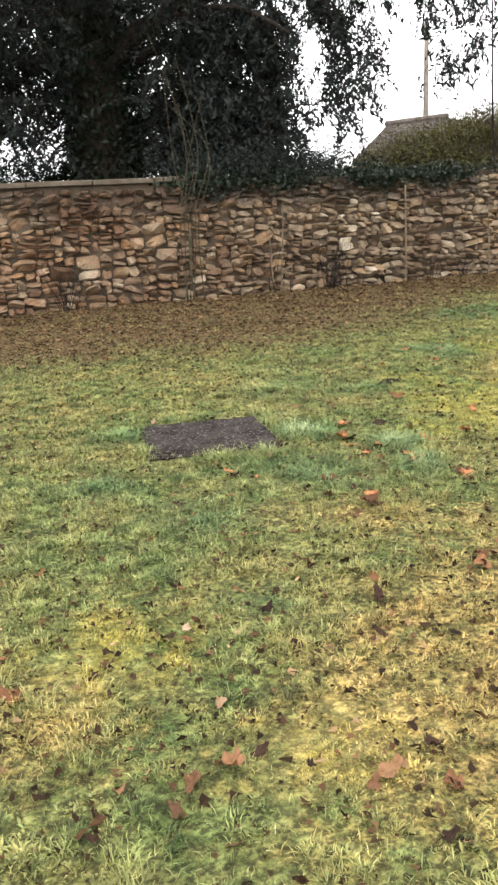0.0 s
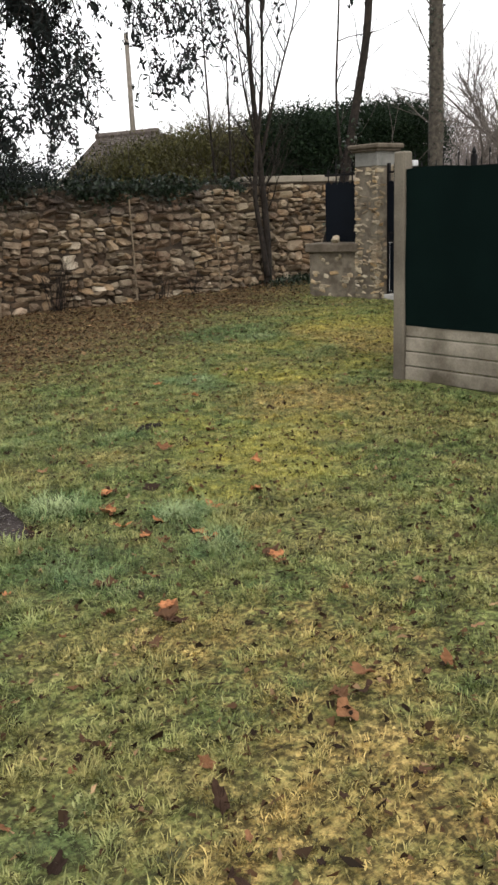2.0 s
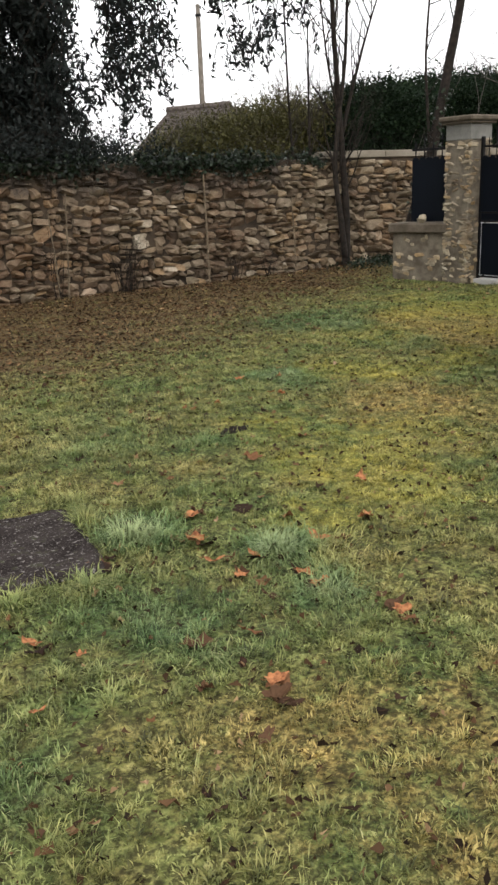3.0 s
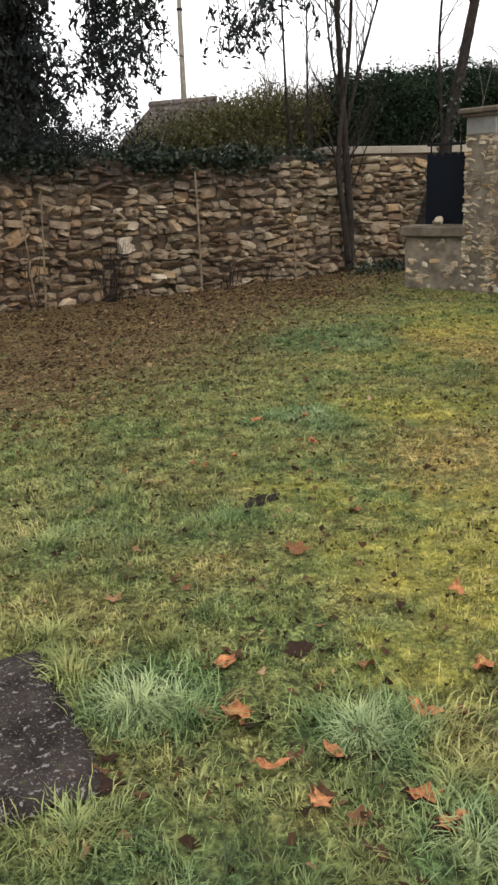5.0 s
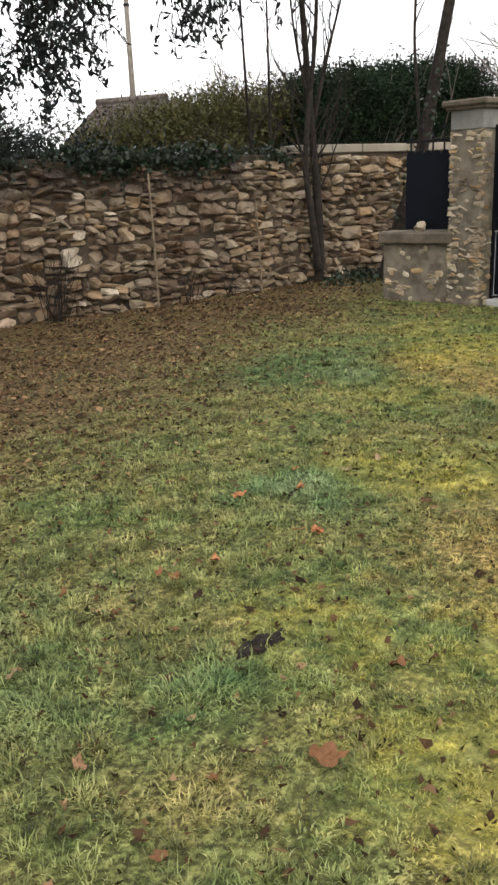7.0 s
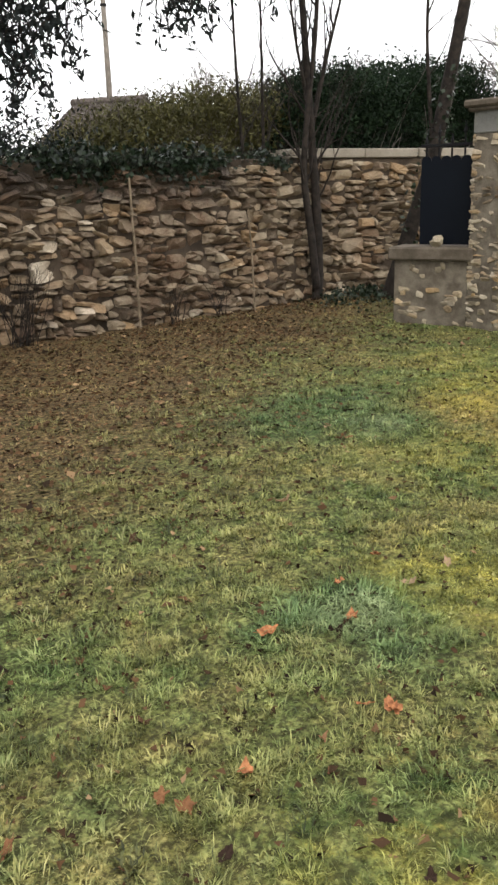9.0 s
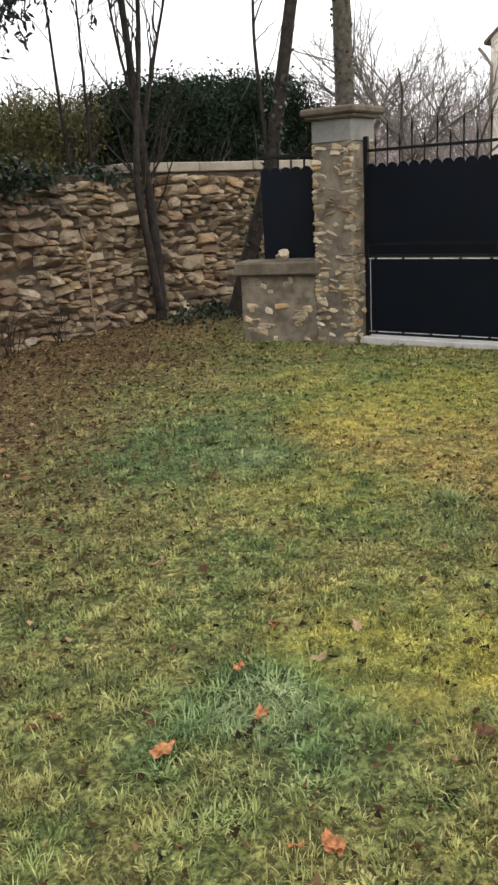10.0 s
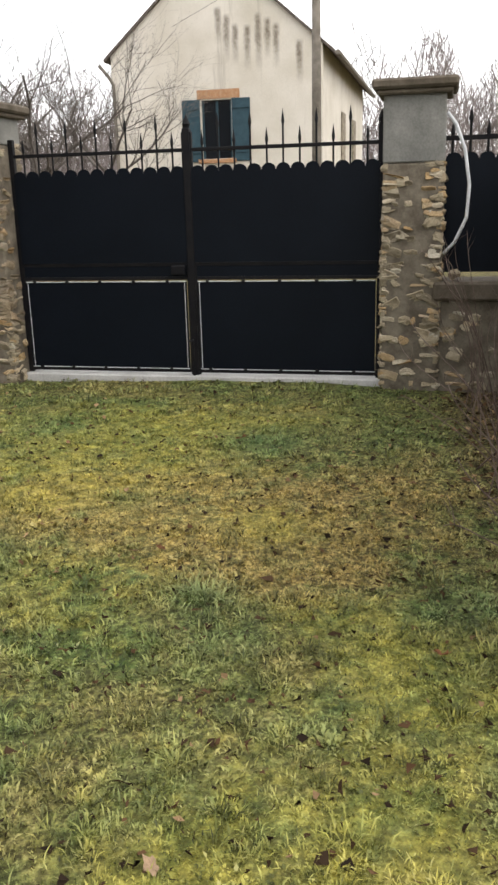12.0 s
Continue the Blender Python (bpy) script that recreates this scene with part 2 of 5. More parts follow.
def scatter_mesh(name, quads, tone, mat):
    """A mesh of loose four-cornered leaves from an array (n, 4, 3), with a tone for each."""
    n = len(quads)
    me = bpy.data.meshes.new(name)
    me.vertices.add(n * 4)
    me.vertices.foreach_set("co", np.ascontiguousarray(quads, np.float32).ravel())
    me.loops.add(n * 4)
    me.loops.foreach_set("vertex_index", np.arange(n * 4, dtype=np.int32))
    me.polygons.add(n)
    me.polygons.foreach_set("loop_start", np.arange(n, dtype=np.int32) * 4)
    me.materials.append(mat)
    me.update(calc_edges=True)
    a = me.attributes.new("tone", "FLOAT", "POINT")
    a.data.foreach_set("value", np.repeat(tone.astype(np.float32), 4))
    return me


rng = np.random.default_rng(7)


def leaf_quads(centres, size, hang=0.0, spread=1.0, ratio=0.45):
    """Leaf-shaped quads (a kite each) about the centres; hang pulls their tips down."""
    n = len(centres)
    d = rng.normal(size=(n, 3)) * spread
    d[:, 2] -= hang
    d /= np.linalg.norm(d, axis=1)[:, None]
    s = np.cross(d, rng.normal(size=(n, 3)))
    s /= np.linalg.norm(s, axis=1)[:, None]
    L = (size * rng.uniform(0.6, 1.4, n))[:, None]
    q = np.empty((n, 4, 3))
    q[:, 0], q[:, 2] = centres - d * L * 0.5, centres + d * L * 0.5
    q[:, 1], q[:, 3] = centres + s * L * ratio * 0.5, centres - s * L * ratio * 0.5
    return q


# ---- the ground ----
def rise(x, y):
    """The ground's height: small humps, and a bank of soil in the corner by the wall."""
    h = 0.018 * np.sin(x * 1.9 + 0.6 * np.sin(y * 1.3)) * np.sin(y * 1.6 + 1) + 0.008 * np.sin(x * 5.1 + y * 2.2) * np.sin(y * 4.3)
    return h * np.clip((16 - np.hypot(x - 5, y - 7)) / 6, 0, 1) + 0.10 * np.exp(-(((x - 11.4) / 0.9) ** 2 + ((y - 12.9) / 0.7) ** 2))


def smooth(a, lo, hi):
    k = np.clip((a - lo) / (hi - lo), 0, 1)
    return k * k * (3 - 2 * k)


def litter_at(x, y):
    """How far the leaf litter covers the grass: under the cedar by the wall, and along the fence."""
    edge = np.interp(x, [-4, 0.4, 2.2, 3.3, 4.2, 5.5, 6.6, 7.7, 9.2, 9.9, 10.6, 12], [8.6, 8.2, 8.2, 8.0, 8.2, 8.7, 9.6, 10.35, 10.7, 11.1, 11.6, 11.6])
    a = smooth(y - edge, -1.5, 1.9)
    side = np.interp(x, [5.6, 6.4, 7.1, 9.6, 10.6], [5.7, 5.9, 6.15, 6.4, 6.45])
    b = smooth(side - y, -0.45, 0.25) * smooth(x, 5.9, 6.7) * (y > 5.8) * (x < 10.7)
    return np.maximum(np.maximum(a, b), 0.75 * (x > 10.9)) + 0.27 * np.exp(-(((x - 1.6) / 1.9) ** 2 + ((y - 2.3) / 1.1) ** 2))


def spread(spots, x, y, top=0.72):
    """The sum of soft round patches (x, y, radius, strength), up to a limit."""
    return np.minimum(top, sum(w * np.exp(-((x - a) ** 2 + (y - b) ** 2) / s ** 2) for a, b, s, w in spots))


def moss_at(x, y):
    """Where yellow moss is thick in the lawn."""
    return spread(((0.5, 2.75, 0.35, 0.7), (0.92, 1.87, 0.3, 0.5), (3.6, 4.7, 0.4, 0.9), (4.3, 5.4, 0.6, 0.6), (5.4, 7.0, 0.6, 0.45), (3.8, 6.2, 0.35, 0.6), (2.95, 4.65, 0.2, 0.9), (3.5, 5.3, 0.4, 0.55), (7.9, 8.7, 0.5, 0.85), (5.15, 7.1, 0.25, 0.9), (5.4, 6.6, 0.35, 0.5), (6.2, 6.5, 0.4, 0.65), (6.6, 6.85, 0.3, 0.6), (7.5, 7.35, 0.3, 0.7), (6.6, 8.1, 0.7, 0.55), (8.5, 8.3, 0.9, 0.6), (9.4, 8.7, 0.8, 0.5), (8.9, 9.7, 0.7, 0.45), (9.6, 7.6, 0.6, 0.4)), x, y)


def tan_at(x, y):
    """Where the grass is dead and tan."""
    return spread(((1.15, 1.75, 0.5, 0.75), (1.5, 2.3, 0.4, 0.6), (0.15, 2.35, 0.35, 0.6), (0.6, 2.9, 0.3, 0.5), (7.2, 7.2, 0.55, 1.0), (7.6, 7.8, 0.6, 0.85), (7.8, 8.4, 0.6, 0.6), (5.0, 5.7, 0.6, 0.5), (8.0, 6.8, 0.6, 0.7), (7.3, 8.8, 0.5, 0.4), (1.9, 3.5, 0.35, 0.6), (4.7, 6.0, 0.6, 0.4), (0.9, 6.6, 0.9, 0.35), (2.3, 7.2, 0.8, 0.35), (2.05, 2.6, 0.45, 0.45), (2.4, 3.1, 0.4, 0.5), (1.75, 2.15, 0.4, 0.6)), x, y)


def lush_at(x, y):
    """Where the grass is greener and longer."""
    return spread(((1.1, 3.8, 0.35, 0.7), (0.75, 4.5, 0.3, 0.7), (1.12, 2.84, 0.22, 0.6), (2.58, 4.05, 0.2, 0.85), (2.27, 5.05, 0.22, 1.15), (2.69, 4.52, 0.22, 1.05), (1.9, 4.45, 0.4, 0.6), (1.12, 5.5, 0.22, 0.8), (2.0, 4.05, 0.4, 0.5), (6.4, 9.2, 0.75, 0.6), (7.3, 9.5, 0.6, 0.6), (3.1, 7.1, 0.6, 0.45), (2.55, 6.3, 0.45, 0.5), (3.3, 6.1, 0.3, 0.5), (4.7, 6.85, 0.3, 0.5), (9.1, 9.2, 0.4, 0.7), (6.9, 8.7, 0.35, 0.6), (8.95, 7.65, 0.4, 0.75), (4.85, 7.2, 0.25, 0.75), (4.5, 7.3, 0.3, 0.6), (6.7, 7.45, 0.2, 0.6), (6.4, 7.25, 0.25, 0.5), (6.8, 6.4, 0.3, 0.6), (7.7, 8.1, 0.2, 0.5)), x, y, 1.15)


def zones(me, x, y):
    for name, f in (("litter", litter_at), ("moss", moss_at), ("lush", lush_at), ("tan", tan_at)):
        me.attributes.new(name, "FLOAT", "POINT").data.foreach_set("value", f(x, y).astype(np.float32))


def build_ground():
    far = [25, 45, 90, 200, 500, 1200, 2500]
    gx = np.array([-f for f in far[::-1]] + list(np.arange(-9, -3, 0.6)) + list(np.arange(-3, 13.5, 0.09)) + list(np.arange(13.6, 22, 0.7)) + far)
    gy = np.array([-f for f in far[::-1]] + list(np.arange(-8, -2, 0.6)) + list(np.arange(-2, 14.5, 0.09)) + list(np.arange(14.6, 23, 0.7)) + far)
    X, Y = np.meshgrid(gx, gy)
    x, y = X.ravel(), Y.ravel()
    nx, ny = len(gx), len(gy)
    i = (np.arange(ny - 1)[:, None] * nx + np.arange(nx - 1)[None]).ravel()
    me = bpy.data.meshes.new("ground")
    me.from_pydata(np.stack([x, y, rise(x, y)], 1).tolist(), [], np.stack([i, i + 1, i + nx + 1, i + nx], 1).tolist())
    me.materials.append(SOIL)
    me.polygons.foreach_set("use_smooth", [True] * len(me.polygons))
    zones(me, x, y)
    tagged(new("ground", me), "mossy winter lawn with brown leaf litter", "ground", "", "structure")


build_ground()


# ---- the rubble wall at the end of the garden ----
WALL = [(-9.0, 13.75), (10.7, 13.62), (14.5, 12.9)]
WALL_TOP = 1.86


def wall_frame(u):
    """Place and turn at the distance u along the wall's face."""
    for (x0, y0), (x1, y1) in zip(WALL, WALL[1:]):
        L = math.hypot(x1 - x0, y1 - y0)
        if u <= L or (x1, y1) == WALL[-1]:
            return x0 + (x1 - x0) * u / L, y0 + (y1 - y0) * u / L, math.atan2(y1 - y0, x1 - x0)
        u -= L


def stone_mesh(seed):
    """A rough split block with an uneven angular outline and a hackled face; one unit wide, deep and high; its face looks along -y."""
    r = random.Random(seed)
    ring = []
    for (x, z), k in (((-0.5, -0.5), 0), ((0.5, -0.5), 1), ((0.5, 0.5), 2), ((-0.5, 0.5), 3)):
        cut = r.choice((0.08, 0.14, 0.2, 0.3))
        sx, sz = math.copysign(1, x), math.copysign(1, z)
        p, q = (x - sx * cut * r.uniform(0.6, 1.3), z - sz * r.uniform(0, 0.07)), (x - sx * r.uniform(0, 0.05), z - sz * cut * r.uniform(0.6, 1.6))
        ring += [q, p] if k in (0, 2) else [p, q]
        if r.random() < 0.6:
            nx = {0: (r.uniform(-0.15, 0.15), -0.5 + r.uniform(-0.03, 0.07)), 1: (0.5 + r.uniform(-0.06, 0.03), r.uniform(-0.12, 0.12)), 2: (r.uniform(-0.15, 0.15), 0.5 + r.uniform(-0.07, 0.03)), 3: (-0.5 + r.uniform(-0.03, 0.06), r.uniform(-0.12, 0.12))}[k]
            ring.append(nx)
    n = len(ring)
    tx, tz = r.uniform(-0.28, 0.28), r.uniform(-0.28, 0.28)
    face = r.choice((0.72, 0.82, 0.9))
    mb = MB()
    v = [(x, 0.5, z) for x, z in ring] + [(x, -0.25 + tx * x + tz * z, z) for x, z in ring]
    v += [(x * face + r.uniform(-0.04, 0.04), -0.46 + r.uniform(-0.12, 0.12) + tx * x * 2 + tz * z * 2, z * face * 0.95 + r.uniform(-0.04, 0.04)) for x, z in ring]
    v.append((r.uniform(-0.2, 0.2), -0.52 + r.uniform(-0.1, 0.08), r.uniform(-0.15, 0.15)))
    f = []
    for k in range(n):
        j = (k + 1) % n
        f += [(k, j, n + j, n + k), (n + k, n + j, 2 * n + j, 2 * n + k), (2 * n + k, 2 * n + j, 3 * n)]
    mb.add(v, [q[::-1] for q in f])
    return mb


STONES = [stone_mesh(s) for s in range(30)]


def rubble(length, top, r):
    """Stones of an uncoursed rubble face: (u, z, width, height). Blocks are split at random until each is a stone."""
    out = []

    def split(u, z, w, h):
        if h > r.uniform(0.09, 0.24) and (h * 1.5 > w or w < 0.3):
            k = r.uniform(0.32, 0.68)
            split(u, z, w, h * k), split(u, z + h * k, w, h * (1 - k))
        elif w > r.uniform(0.16, 0.46):
            k = r.uniform(0.3, 0.7)
            split(u, z, w * k, h), split(u + w * k, z, w * (1 - k), h)
        else:
            out.append((u + w / 2, z + h / 2 + 0.025 * math.sin(u * 1.9 + z * 4), w, h))

    z = -0.08
    while z < top - 0.05:
        band = min(r.uniform(0.22, 0.5), top + 0.04 - z)
        u = -r.uniform(0, 0.5)
        while u < length:
            w = r.uniform(0.5, 1.2)
            split(u, z, w, band)
            u += w
        z += band
    return out


def build_wall():
    wall = thing("wall_north", "old rubble stone garden wall, rust-stained and weathered", "wall", "", "structure")
    core = MB()
    for k, ((x0, y0), (x1, y1)) in enumerate(zip(WALL, WALL[1:])):
        m = pose(x0, y0, 0, 0, 0, math.degrees(math.atan2(y1 - y0, x1 - x0)))
        core.box(0, 0.0, -0.3, math.hypot(x1 - x0, y1 - y0), 0.42, WALL_TOP, 0.01, m)
    part("wall_core", core, MORTAR, wall, "brown lime mortar bed")
    r = random.Random(3)
    total = sum(math.hypot(b[0] - a[0], b[1] - a[1]) for a, b in zip(WALL, WALL[1:]))
    shared = [s.mesh("stone", STONE) for s in STONES]
    rest = MB()
    stones = rubble(total, WALL_TOP - 0.04, r)
    near = [s for s in stones if 16.0 < s[0] < 20.6]
    r.shuffle(near)
    chosen = {id(s) for s in near[:300]}
    for s in stones:
        u, z, w, h = s
        x, y, a = wall_frame(max(0.02, u))
        k = r.randrange(len(shared))
        m = pose(x, y + r.uniform(0.025, 0.07), z, r.gauss(0, 5), r.gauss(0, 10), math.degrees(a) + r.gauss(0, 6)) @ Matrix.Diagonal((w * r.uniform(0.9, 1.04), r.uniform(0.14, 0.32), h * r.uniform(0.88, 1.03), 1))
        if id(s) in chosen:
            ob = part("stone", shared[k], STONE, wall)
            ob.matrix_world = m
        elif x > -4.5:
            rest.add([m @ Vector(p) for p in STONES[k].v], STONES[k].f)
    tagged(part("stonework", rest, STONE, wall), kind="stuff")
    for u0, u1, hgt, over, mat, label in ((0.0, 13.2, 0.08, 0.07, CAP, "dark mossy coping slab"), (19.75, total, 0.12, 0.05, COPING, "pale weathered coping slab")):
        u = u0
        while u < u1 - 0.1:
            w = min(r.uniform(0.9, 1.3), u1 - u)
            x, y, a = wall_frame(u + 0.001)
            part("coping_slab", MB().box(0, -over, 0, w - 0.012, 0.50, hgt, 0.012, pose(x, y, WALL_TOP + r.uniform(0, 0.008), 0, 0, math.degrees(a))), mat, wall, label)
            u += w


# ---- gate, pillars and dwarf walls ----
GATE_X, GATE_L, GATE_R, GATE_MID = 10.74, 10.20, 7.07, 8.64


def pillar(name, at, rz, plaster_from):
    p = thing(name, "square gatepost pillar of rendered rubble with an overhanging cap", "gate pillar", "gate pillars", "", at, rz)
    s = 0.225
    part("shaft", MB().box(-s, -s, -0.2, s, s, plaster_from, 0.015), RENDER_GREY, p, "grey render between rubble stones")
    part("neck", MB().box(-s - 0.003, -s - 0.003, plaster_from, s + 0.003, s + 0.003, 2.20, 0.01), PALE_RENDER, p, "smooth grey plaster")
    part("cap", MB().box(-s - 0.05, -s - 0.05, 2.195, s + 0.05, s + 0.05, 2.235, 0.012).box(-s - 0.085, -s - 0.085, 2.232, s + 0.085, s + 0.085, 2.305, 0.018), CAP, p, "dark weathered concrete cap")
    r = random.Random(int(at[1] * 10))
    shared = [q.mesh("stone", PILLAR_STONE) for q in STONES[:14]]
    for turn in (0, 90, 180, 270):
        for u, z, w, h in rubble(2 * s, plaster_from - 0.03, r) + rubble(2 * s, plaster_from - 0.03, r)[::2]:
            w = min(w, 0.17) * r.uniform(0.4, 1.0)
            h = min(h, 0.11) * r.uniform(0.3, 0.8)
            u = min(max(u, w / 2 - 0.005), 2 * s - w / 2 + 0.005)
            if z < 0.02 or r.random() < 0.14:
                continue
            ob = part("stone", r.choice(shared), PILLAR_STONE, p)
            ob.matrix_local = pose(0, 0, 0, 0, 0, turn) @ pose(u - s, -s + 0.014, z, 0, r.gauss(0, 14), 0) @ Matrix.Diagonal((w, r.uniform(0.03, 0.06), h, 1))
    return p


def dwarf_wall(name, a, b, seed):
    """A low rendered wall with a coping ledge, its front face from a to b."""
    L = math.hypot(b[0] - a[0], b[1] - a[1])
    w = thing(name, "low rendered rubble wall with a thick concrete ledge", "low wall", "dwarf walls by the gate", "", (a[0], a[1], 0), math.degrees(math.atan2(b[1] - a[1], b[0] - a[0])))
    part("base", MB().box(0, 0, -0.2, L, 0.34, 0.70, 0.012), RENDER_GREY, w, "grey-brown render with stones showing through")
    part("ledge", MB().box(-0.05, -0.07, 0.70, L + 0.07, 0.40, 0.845, 0.02), CAP, w, "brown-grey concrete ledge")
    r = random.Random(seed)
    shared = [q.mesh("stone", PILLAR_STONE) for q in STONES[10:24]]
    for k in range(26):
        ob = part("stone", r.choice(shared), STONE, w)
        ob.matrix_local = pose(r.uniform(0.06, L - 0.06), 0.012, 0.02 + 0.62 * r.random() ** 1.4, 0, r.uniform(-15, 15), 0) @ Matrix.Diagonal((r.uniform(0.05, 0.17), 0.045, r.uniform(0.035, 0.085), 1))
    return w


def scalloped(y0, y1, z0, z1, x, step=0.115, thick=0.006):
    """A sheet with a scalloped top edge in the plane x, from y0 down to y1."""
    mb, n = MB(), max(1, round((y0 - y1) / step))
    step = (y0 - y1) / n
    top = []
    for k in range(n):
        c = y0 - (k + 0.5) * step
        for a in range(0, 9):
            w = math.pi * a / 8
            top.append((c + math.cos(w) * step * 0.49, z1 + math.sin(w) * step * 0.42))
    m = len(top)
    for dx in (-thick / 2, thick / 2):
        mb.v += [(x + dx, y, z) for y, z in top] + [(x + dx, y, z0) for y, z in top]
    for i in range(m - 1):
        a, b, c, d = i, i + 1, m + i + 1, m + i
        o = 2 * m
        mb.f += [(a, b, c, d), (o + d, o + c, o + b, o + a), (a, o + a, o + b, b), (d, c, o + c, o + d)]
    mb.f += [(0, m, 3 * m, 2 * m), (m - 1, 3 * m - 1, 4 * m - 1, 2 * m - 1)]
    return mb


def spike(y, x, z0, z1, r=0.008):
    return MB().tube([(x, y, z0), (x, y, z1 - 0.10)], [r, r], 6).tube([(x, y, z1 - 0.12), (x, y, z1 - 0.09), (x, y, z1)], [r, r * 1.7, 0.001], 6)


def gate_leaf(y0, y1, latch):
    """One gate leaf, hinged at y0 and closing at y1 (or the other way round)."""
    hi, lo = max(y0, y1), min(y0, y1)
    g = thing("gate_leaf", "dark blue-black sheeted iron gate leaf with spiked top, closed", "gate", "driveway gate leaves")
    X = GATE_X
    for y in (hi - 0.02, lo + 0.02):
        part("stile", MB().box(X - 0.022, y - 0.022, 0.055, X + 0.022, y + 0.022, 2.02, 0.004), IRON, g)
    for z in (0.085, 0.87, 0.985, 1.885):
        part("rail", MB().box(X - 0.018, lo + 0.03, z - 0.014, X + 0.018, hi - 0.03, z + 0.014, 0.003), IRON, g)
    part("upper_sheet", scalloped(hi - 0.03, lo + 0.024, 1.0, 1.715, X - 0.024), STEEL, g, "dark blue sheet with a scalloped top edge")
    part("middle_band", MB().box(X - 0.012, lo + 0.03, 0.88, X - 0.004, hi - 0.03, 0.975, 0.002), STEEL, g)
    part("lower_sheet", MB().box(X - 0.026, lo + 0.046, 0.1, X - 0.02, hi - 0.046, 0.846, 0.002), STEEL, g)
    # pale strips imitate daylight showing through the gaps round the lower sheet
    for a, b, c, d in ((lo + 0.05, 0.840, hi - 0.05, 0.848), (lo + 0.05, 0.102, hi - 0.05, 0.108)):
        part("edge_strip", MB().box(X - 0.03, a, b, X - 0.026, c, d, 0.001), WHITE, g, "pale strip standing in for daylight through the gap")
    for y in ((hi - 0.07, lo + 0.062) if latch else (hi - 0.066,)):
        part("edge_strip", MB().box(X - 0.03, y, 0.112, X - 0.0265, y + 0.005, 0.836, 0.001), WHITE, g, "pale strip standing in for daylight through the gap")
    n = round((hi - lo - 0.1) / 0.131)
    for k in range(n):
        y = hi - 0.06 - (k + 0.5) * (hi - lo - 0.12) / n
        part("spike", spike(y, X, 1.70, 2.16 if k % 2 else 2.03), IRON, g)
    r = random.Random(int(lo * 7))
    for k in range(5):
        y = lo + 0.2 + k * (hi - lo - 0.35) / 4
        for z in (0.844, 0.105):
            part("clip", MB().box(X - 0.034, y, z - 0.012, X - 0.029, y + 0.03, z + 0.012, 0.002), IRON, g)
    if latch:
        part("meeting_post", MB().box(X - 0.034, lo - 0.03, 0.05, X + 0.03, lo + 0.03, 2.05, 0.005).tube([(X, lo, 2.04), (X, lo, 2.08), (X, lo, 2.15)], [0.02, 0.034, 0.002], 8), IRON, g, "square meeting post with a pointed finial")
        part("latch_box", MB().box(X - 0.055, lo + 0.05, 0.90, X - 0.028, lo + 0.17, 0.975, 0.006), IRON, g)
        part("drop_bolt", MB().tube([(X - 0.05, lo + 0.005, 0.02), (X - 0.05, lo + 0.005, 0.36)], [0.009, 0.009], 6).tube([(X - 0.05, lo + 0.005, 0.35), (X - 0.075, lo + 0.04, 0.35)], [0.008, 0.008], 6), IRON, g)
    else:
        part("hinge_post", MB().tube([(X, lo + 0.02, 2.0), (X, lo + 0.02, 2.06), (X, lo + 0.02, 2.12)], [0.016, 0.026, 0.002], 8), IRON, g)
    return g


def side_panel(name, a, b, z0, z1):
    """A short sheeted railing on a dwarf wall, from a to b in plan."""
    L = math.hypot(b[0] - a[0], b[1] - a[1])
    g = thing(name, "dark blue sheeted railing panel with spikes above", "railing", "railings on the dwarf walls", "", (a[0], a[1], 0), math.degrees(math.atan2(b[1] - a[1], b[0] - a[0])) + 90)
    part("sheet", scalloped(0, -L, z0, z1, 0), STEEL, g)
    part("rail", MB().box(-0.018, -L, z1 + 0.135, 0.018, 0, z1 + 0.17, 0.003), IRON, g)
    for k in range(max(2, round(L / 0.13))):
        y = -0.05 - k * (L - 0.1) / max(1, round(L / 0.13) - 1)
        part("spike", spike(y, 0.012, z1 - 0.05, 2.12 if k % 2 else 2.02, 0.011), IRON, g)
    return g


build_wall()
pillar("gate_pillar", (10.72, 10.43, 0), 90 + 0, 1.98)
pillar("gate_pillar", (10.80, 6.84, 0), 90, 1.72)
dwarf_wall("dwarf_wall", (10.265, 11.47), (10.52, 10.66), 5)
dwarf_wall("dwarf_wall", (10.60, 6.62), (10.60, 5.98), 9)
gate_leaf(GATE_L, GATE_MID, True)
gate_leaf(GATE_R, GATE_MID, False)
side_panel("side_railing", (10.49, 11.30), (10.68, 10.66), 0.86, 1.74)
side_panel("side_railing", (10.78, 6.61), (10.78, 6.12), 0.9, 1.74)
pillar("gate_pillar", (10.93, 5.86, 0), 90, 1.98)
sill = thing("gate_sill", "pale concrete threshold strip under the gate", "threshold")
part("slab", MB().box(10.66, GATE_R - 0.02, -0.1, 10.95, GATE_L + 0.02, 0.05, 0.008), SILL, sill)


